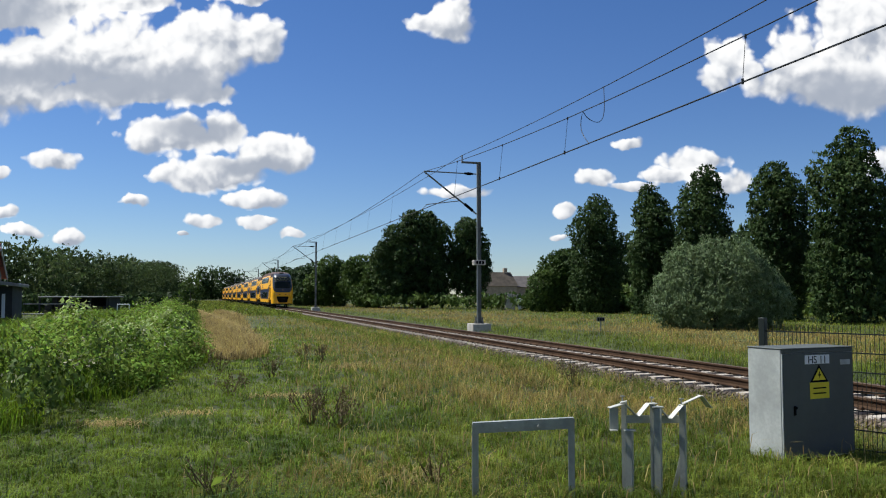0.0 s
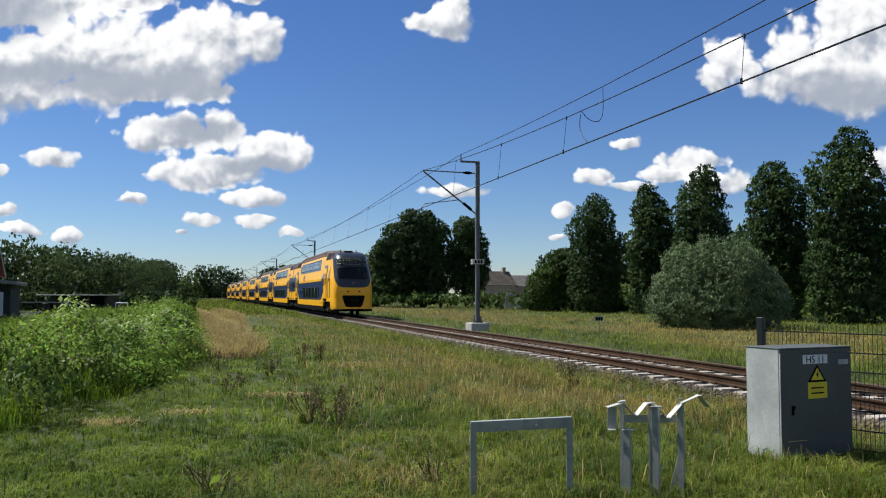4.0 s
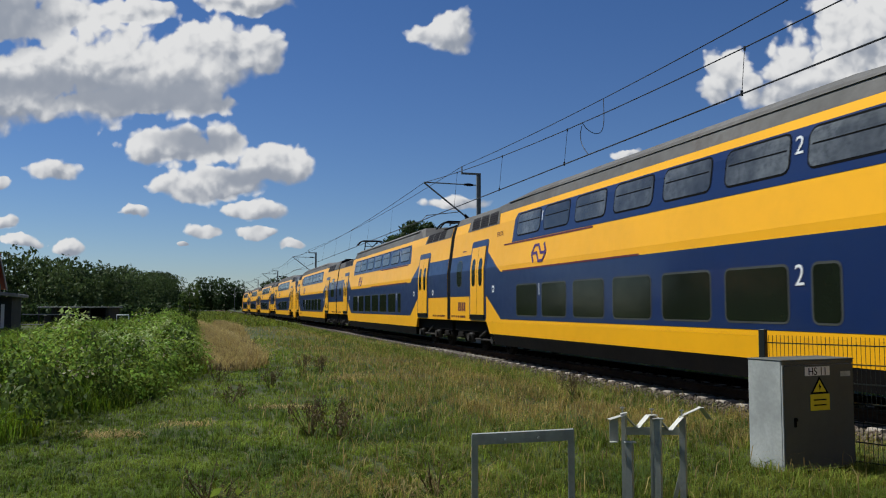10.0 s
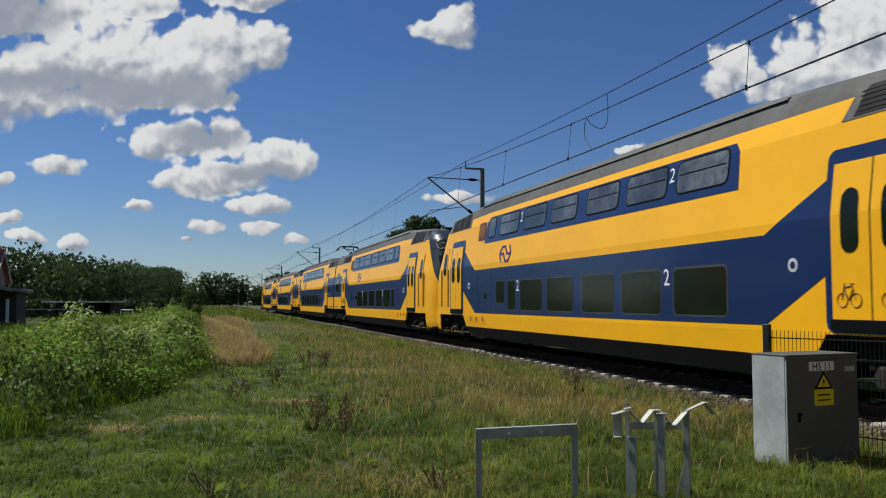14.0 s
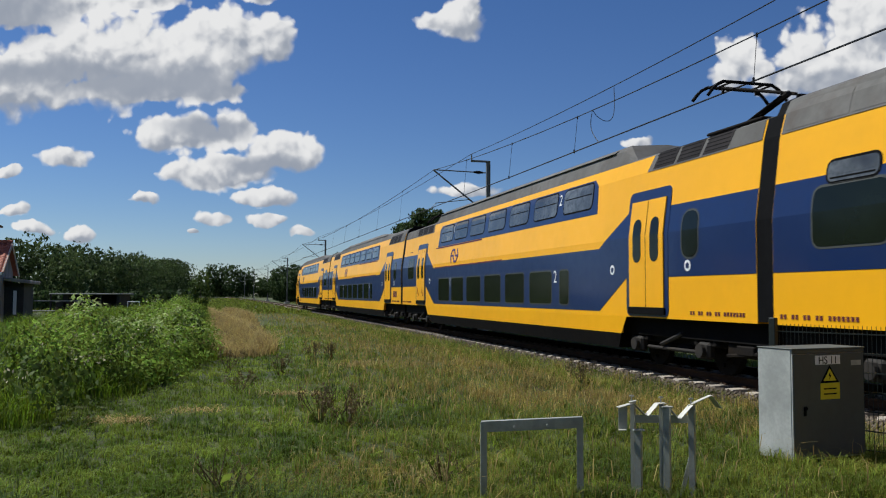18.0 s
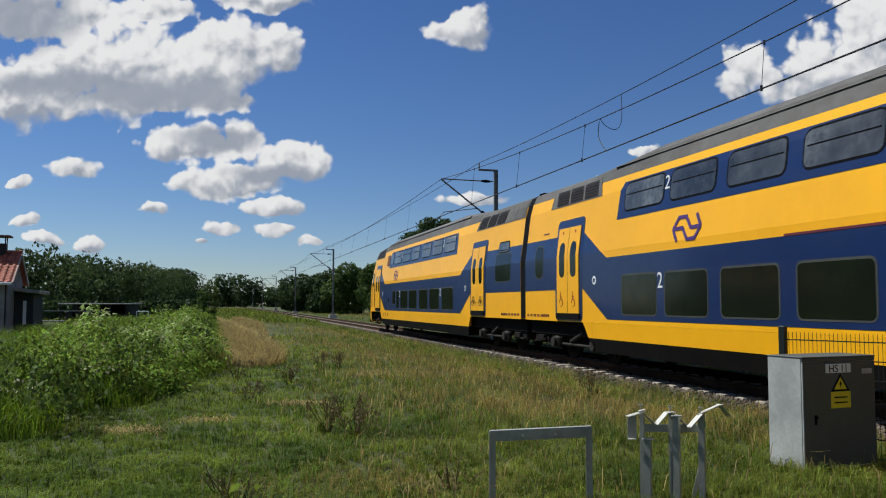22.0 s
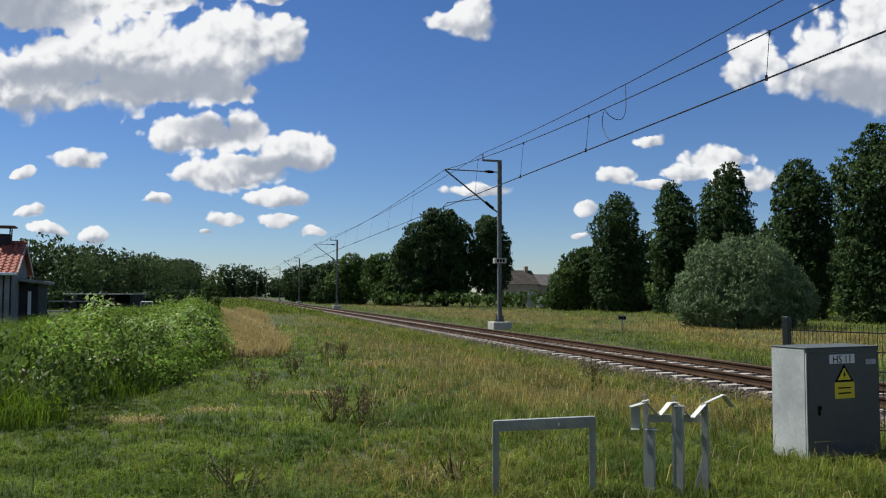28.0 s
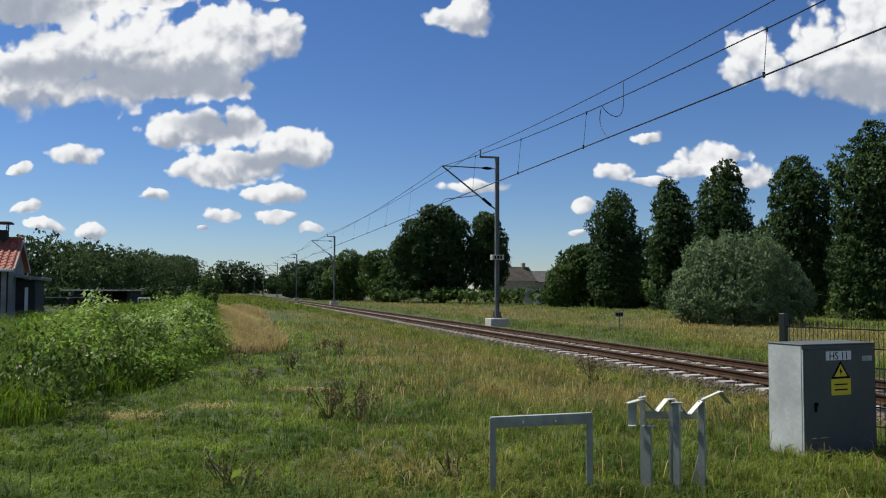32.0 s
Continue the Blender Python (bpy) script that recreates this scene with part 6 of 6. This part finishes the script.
    x = bank_edge(y) + 0.3 * y - (0.3 * y + 0.42 * y) * rng.random(n)
    keep = line_off(x, y) < -1.8
    x, y = x[keep], y[keep]
    blades("far_field_grass", np.c_[x, y], np.full(len(x), -0.32), 0.25 + 0.3 * rng.random(len(x)), 0.02 + 0.0013 * y, np.full(len(x), 0.4), GRASS, 21, "green grass of the field beside the line far off", "grass")
    # the meadow beyond the track
    x, y = scatter(230000, 14, 190, rng, 0.62)
    off = line_off(x, y)
    keep = (off > 2.6) & (off < 70)
    x, y, off = x[keep], y[keep], off[keep]
    z = np.array([lie(a, b) for a, b in zip(x, y)])
    dry = (np.interp(off, [2, 4.5, 7, 15, 22, 40], [-1.4, -1.1, 0.5, 0.8, -0.3, -0.7]) + 0.75 * np.sin(0.37 * x + 1.9 * np.sin(0.16 * y)) * np.cos(0.23 * y + 0.4) + 0.5 * rng.standard_normal(len(x))) > 0.3
    h = (0.12 + 0.26 * rng.random(len(x))) * (0.75 + 0.35 * np.sin(0.9 * x + 0.5 * y) * np.cos(0.7 * y))
    wide = 0.0004 * y + 0.004
    blades("far_meadow_grass", np.c_[x, y][~dry], z[~dry], h[~dry], wide[~dry], np.full((~dry).sum(), 0.75), GRASS, 11, "lush green grass in the meadow beyond the track", "grass")
    blades("far_dry_grass", np.c_[x, y][dry], z[dry], h[dry], wide[dry], np.full(dry.sum(), 0.8), STRAW, 12, "dry yellow grass beyond the track", "grass")


def build_bank():
    """The bank of reeds, nettles and bramble along the ditch."""
    rng = np.random.default_rng(15)
    n = 90000
    x, y = scatter(n, 10.4, 75, rng, 1.0)
    d = rng.random(n)
    x = bank_edge(y) + 0.45 * np.sin(0.9 * y) + 0.25 * np.sin(2.3 * y) - 8.5 * d
    z = np.array([lie(a, b) for a, b in zip(x, y)])
    clump = 0.5 + 0.5 * np.sin(1.9 * x + 1.1 * np.sin(0.8 * y)) * np.cos(1.3 * y + 0.6 * x)
    h = (0.4 + 0.6 * rng.random(n)) * np.clip(0.45 + d * 4.0, 0.45, 1.05) * (0.55 + 0.7 * clump)
    blades("reed_bank", np.c_[x, y], z, h, 0.006 + 0.0007 * y, np.full(n, 0.45), REED, 16, "tall bright green reeds and grasses on the ditch bank", "reeds")
    lobes = []
    r2 = random.Random(8)
    for k in range(150):
        y = 15 + 45 * r2.random() ** 1.4
        d = r2.random() * (1.0 + 1.6 * r2.random())
        hh = 0.34 + 0.22 * min(1, d) + 0.15 * r2.random() + 0.55 * r2.random() ** 4
        lobes.append((float(bank_edge(y)) - d, y, -0.2 + hh * 0.55, 0.55 + 0.3 * r2.random(), 0.8, hh * 0.8))
    me = crown_mesh("bramble_bank", lobes, 88000, 0.047, NETTLE, 17, lift=1.5)
    pale = [(q[0] + 0.1, q[1] - 0.2, q[2] + q[5] * 0.35, q[3] * 0.8, 0.6, q[5] * 0.75) for q in lobes if 17 < q[1] < 40][::3]
    tagged(part("bindweed", crown_mesh("bindweed", pale, 4500, 0.06, BINDWEED, 27, lift=1.8), None), "pale green bindweed leaves over the brambles", "weeds", kind="stuff")
    stems = []
    for k in range(60):
        y = 11 + 30 * r2.random() ** 1.4
        stems.append((float(bank_edge(y)) - 0.2 - 2.6 * r2.random(), y, 0.45 + 0.25 * r2.random(), 0.10, 0.10, 0.45))
    tagged(part("tall_nettles", crown_mesh("tall_nettles", stems, 5000, 0.045, NETTLE, 28, lift=1.0), None), "tall green nettles standing out of the bank", "weeds", kind="stuff")
    umbels = [(q[0], q[1], q[2] + q[5] * 0.95, 0.30, 0.4, 0.06) for q in lobes[::2]]
    for k in range(40):
        y = 9.5 + 12 * r2.random()
        umbels.append((float(bank_edge(y)) - 0.3 - 2.5 * r2.random(), y, 0.25 + 0.35 * r2.random(), 0.25, 0.3, 0.08))
    tagged(part("pale_flowers", crown_mesh("pale_flowers", umbels, 1700, 0.03, UMBEL, 19), None), "pale flower heads scattered over the weed bank", "flowers", kind="stuff")
    dark = []
    for k in range(120):
        y = 11 + 34 * r2.random() ** 1.5
        dark.append((float(bank_edge(y)) - 0.1 - 3.5 * r2.random() ** 1.5, y, 0.05 + 0.4 * r2.random(), 0.3, 0.35, 0.3 + 0.2 * r2.random()))
    tagged(part("dark_weeds", crown_mesh("dark_weeds", dark, 9000, 0.05, LEAF2, 23), None), "dark green weeds among the reeds of the bank", "weeds", kind="stuff")
    tagged(part("bramble_bank", me, None), "nettles and brambles with pale green leaves on the bank", "weeds", kind="stuff")


def build_docks():
    """Reddish-brown seeding dock plants and dark tufts in the grass."""
    spots = ((555, 752, 0.5), (603, 760, 0.42), (583, 742, 0.48), (540, 640, 0.5), (482, 668, 0.45), (410, 700, 0.4), (1015, 688, 0.6), (370, 868, 0.34), (395, 880, 0.26), (570, 640, 0.5), (770, 850, 0.28), (440, 605, 0.6), (390, 660, 0.5))
    for i, (px, py, h) in enumerate(spots):
        depth = 1.75 * 1474 / (py - 525)
        x, y = (px - 784) / 1474 * depth, depth
        rng = np.random.default_rng(200 + i)
        base = empty("dock_plant", "reddish-brown seeding dock plant in the grass", "plant", pose(x, y, lie(x, y)), "dock plants")
        bm = bmesh.new()
        r = random.Random(i)
        tops = []
        for k in range(15):
            a, q = r.uniform(0, 6.28), r.uniform(0.05, 0.36)
            top = (math.cos(a) * q, math.sin(a) * q, h * r.uniform(0.6, 1.05))
            add_rod(bm, (math.cos(a) * 0.03, math.sin(a) * 0.03, -0.02), top, 0.006, 5, 0.003)
            tops.append(top)
        tagged(part("stalk_tuft", bm, DOCK, base), kind="stuff")
        lobes = [(tx * 0.9, ty * 0.9, tz * 0.8, 0.05, 0.05, 0.2 * h) for tx, ty, tz in tops] + [(0, 0, 0.12, 0.22, 0.22, 0.16)]
        tagged(part("seed_tuft", crown_mesh("seed_tuft", lobes[:-1], 260 if h > 0.36 else 90, 0.018 if h > 0.36 else 0.011, DOCK, 210 + i), None, base), kind="stuff")
        tagged(part("foliage", crown_mesh("foliage", lobes[-1:], 14, 0.045, GRASS, 230 + i), None, base), kind="stuff")


def build_sapling():
    build_tree("sapling", "young leafy sapling standing in the weed bank", -16.7, 55, 3.4, [(0, 0, 1.7, 0.55, 0.5, 1.3), (-0.3, 0, 1.0, 0.7, 0.5, 0.9), (0.25, 0, 2.7, 0.4, 0.3, 0.7), (-0.2, 0, 2.4, 0.35, 0.3, 0.6)], 1300, 0.085, LEAF2, 50, 0.04, 6, 0.5)


# ---- far buildings ----
def roof_tile():
    """A pantile: a rounded roll beside a flat pan."""
    bm = bmesh.new()
    prof = ((-0.14, 0.0), (-0.10, 0.045), (-0.05, 0.06), (0.0, 0.045), (0.03, 0.008), (0.10, 0.0), (0.14, 0.012))
    rows = [[bm.verts.new((x, y, z + up)) for x, z in prof] for y, up in ((-0.04, 0.022), (0.30, 0.0))]
    low = [bm.verts.new((x, -0.04, z - 0.012)) for x, z in prof]
    for k in range(len(prof) - 1):
        bm.faces.new((rows[0][k], rows[0][k + 1], rows[1][k + 1], rows[1][k]))
        bm.faces.new((low[k], low[k + 1], rows[0][k + 1], rows[0][k]))
    return to_mesh(bm, "tile", TILE)


def build_house():
    """Barn at the left with a red tile roof and a lean-to."""
    base = empty("barn", "grey boarded barn with a red tile roof and dark lean-to", "barn", pose(-19.9, 36.2, -0.4, 0, 0, 21))
    wall = part("wall", box(-6, 0, 0, 5.0, 0, 2.85), DARKBOARD, base)
    for k in range(22):
        part("board", box(-6 + k * 0.273, -6 + k * 0.273 + 0.2, -0.04, -0.002, 0.6, 2.8, 0.006), BOARD, wall)
    for k in range(18):
        y = 0.02 + k * 0.277
        part("gable_board", box(-0.002, 0.03, y, y + 0.25, 0.1, 2.9 + 1.2 * (1 - abs(y + 0.12 - 2.5) / 2.5)), BOARD, wall)
    part("plinth", box(-6.02, 0.02, -0.05, 5.02, 0, 0.5), BOARD, base)
    part("sill_rail", box(-6.02, 0.05, -0.09, -0.03, 0.52, 0.66), DARKBOARD, base, "dark sill rail")
    for k in range(5):
        part("sill_post", box(-5.8 + k * 1.35, -5.68 + k * 1.35, -0.09, -0.04, 0.0, 0.52), DARKBOARD, base)
    bm = bmesh.new()
    bm.faces.new([bm.verts.new(q) for q in ((-0.01, 0, 2.85), (-0.01, 5.0, 2.85), (-0.01, 2.5, 4.12))])
    r = bmesh.ops.extrude_face_region(bm, geom=bm.faces[:])
    bmesh.ops.translate(bm, verts=[v for v in r["geom"] if isinstance(v, bmesh.types.BMVert)], vec=(-5.9, 0, 0))
    part("gable", bm, DARKBOARD, base)
    roof = part("roof", box(-6.2, 0.25, -0.35, 2.83, -0.06, 0.0, 0, pose(0, 0, 2.95, 27, 0, 0)), TILE, base, "red clay tile roof")
    part("roof", box(-6.2, 0.25, -2.83, 0.35, -0.06, 0.0, 0, pose(0, 5.0, 2.95, -27, 0, 0)), TILE, base)
    me = roof_tile()
    for a in range(10):
        for b in range(24):
            o = new("tile", me)
            o.parent = roof
            o.matrix_basis = pose(0, 0, 2.95, 27, 0, 0) @ pose(-6.05 + b * 0.27, -0.33 + a * 0.312, 0.006, 0, 0, 0)
    part("ridge", rod((-6.2, 2.5, 4.27), (0.26, 2.5, 4.27), 0.09, 8), TILE, base)
    part("gutter", box(-6.2, 0.25, -0.44, -0.3, 2.68, 2.80, 0.02), WHITE, base, "pale gutter")
    part("barge_board", box(0.24, 0.28, -0.35, 2.85, -0.13, 0.03, 0, pose(0, 0, 2.95, 27, 0, 0)), CONCRETE, base, "pale barge board")
    part("barge_board", box(0.24, 0.28, -2.85, 0.35, -0.13, 0.03, 0, pose(0, 5.0, 2.95, -27, 0, 0)), CONCRETE, base)
    part("lean_to", box(0.04, 0.85, 2.1, 6.0, 0, 2.35), DARKBOARD, base, "dark lean-to")
    part("lean_to_roof", box(0.04, 1.15, 1.6, 6.2, 0, 0.16, 0.02, pose(0, 0, 2.46, 0, 7, 0)), BOARD, base, "sloping grey roof")
    part("lean_to_window", box(0.42, 0.56, 2.06, 2.1, 0.9, 2.0), WHITE, base)
    cup = part("roof_lantern", box(-1.05, -0.4, 2.2, 2.8, 3.9, 4.65), DARKBOARD, base, "dark ventilation lantern")
    part("lantern_roof", box(-1.25, -0.2, 2.0, 3.0, 4.95, 5.04, 0.03), DARKTILE, cup)
    for a in (-1.03, -0.42):
        for b in (2.22, 2.78):
            part("lantern_post", rod((a, b, 4.65), (a, b, 4.96), 0.03, 6), DARKBOARD, cup)


def build_stacks():
    base = empty("long_shed", "long low shed with a flat pale roof and dark cluttered front", "shed", pose(-31.95, 66, -0.4, 0, 0, 4))
    part("roof", box(0.0, 5.6, -0.3, 3.0, 1.80, 1.90, 0.03), BOARD, base, "pale flat roof")
    part("back_wall", box(0, 5.4, 2.6, 2.7, 0, 1.8), DARKBOARD, base)
    part("end_wall", box(5.25, 5.4, 0, 2.6, 0, 1.8), DARKBOARD, base)
    for k in range(5):
        part("post", box(k * 1.3, k * 1.3 + 0.12, -0.1, 0.02, 0, 1.80), DARKBOARD, base)
    part("rail", box(-1.2, 3.6, -0.12, -0.06, 1.25, 1.33), BOARD, base)
    bench = empty("low_bench", "low pale bench before the shed", "bench", pose(-33.0, 64.8, -0.35, 0, 0, 4))
    part("bench_top", box(0, 1.9, 0, 0.4, 0.42, 0.5, 0.02), BOARD, bench)
    for x in (0.1, 1.7):
        part("bench_leg", box(x, x + 0.1, 0.1, 0.3, 0, 0.42), DARKBOARD, bench)
    rng = random.Random(3)
    for k in range(7):
        pile = empty("stacked_goods", "dark stacked crates under the shed roof", "crates", pose(-31.8 + k * 0.75, 66.5 + 0.05 * k, -0.4), "crates")
        part("crate", box(0, 0.7, 0, 0.7, 0, 0.75, 0.03), DARKBOARD if k % 2 else BARK, pile)
        part("crate", box(0.05, 0.62, 0.05, 0.65, 0.751, 0.751 + rng.uniform(0.35, 0.8), 0.03), BARK if k % 3 else DARKBOARD, pile)
    goal = empty("goal_frame", "small white tubular goal frame in the meadow", "goal", pose(-25.75, 66, -0.3))
    part("crossbar", rod((0, 0, 1.15), (0.95, 0, 1.15), 0.04), WHITE, goal)
    part("goal_post", rod((0, 0, 0), (0, 0, 1.15), 0.04), WHITE, goal)
    part("goal_post", rod((0.95, 0, 0), (0.95, 0, 1.15), 0.04), WHITE, goal)


def build_houses():
    for i, (x, y, w, d, h, r, turn, wallm) in enumerate(((12.3, 185, 9, 8, 4.2, 3.2, 20, BRICK), (21.5, 190, 12, 8, 4.0, 2.6, 5, BRICK))):
        base = empty("brick_house", "brick house with a pitched tile roof behind trees", "house", pose(x, y, -0.4, 0, 0, turn), "houses")
        part("wall", box(-w / 2, w / 2, 0, d, 0, h), wallm, base)
        bm = bmesh.new()
        lo = [bm.verts.new(q) for q in ((-w / 2 - 0.3, -0.3, h), (w / 2 + 0.3, -0.3, h), (w / 2 + 0.3, d + 0.3, h), (-w / 2 - 0.3, d + 0.3, h))]
        a, b = bm.verts.new((-w / 2 - 0.3, d / 2, h + r)), bm.verts.new((w / 2 + 0.3, d / 2, h + r))
        for f in ((lo[0], lo[1], b, a), (lo[2], lo[3], a, b), (lo[1], lo[2], b), (lo[3], lo[0], a), tuple(lo)):
            bm.faces.new(f)
        roof = part("roof", bm, DARKTILE if i else BARK, base)
        part("chimney", box(w / 2 - 1.5, w / 2 - 0.7, d / 2 - 0.4, d / 2 + 0.4, h + r - 0.8, h + r + 0.9, 0.03), BRICK, roof)
        for k in range(3):
            win = part("window", box(-w / 2 + 1.2 + k * (w - 3.5) / 2, -w / 2 + 2.4 + k * (w - 3.5) / 2, -0.05, -0.005, 1.0, 2.3), WHITE, base)
            part("pane", box(-w / 2 + 1.3 + k * (w - 3.5) / 2, -w / 2 + 2.3 + k * (w - 3.5) / 2, -0.06, -0.051, 1.1, 2.2), GLASS, win)


build_ground()
build_line()
build_stones()
for k, s in enumerate(MAST_S):
    build_mast(s, k == 1)
build_wires()
CARS = build_train()
build_cabinet()
build_frame()
build_posts()
build_fence()
build_markers()
build_columns()
build_willow()
build_big_trees()
build_woods()
build_sapling()
build_docks()
build_house()
build_stacks()
build_houses()
build_bank()
build_grass()
build_sleepers()
motions()
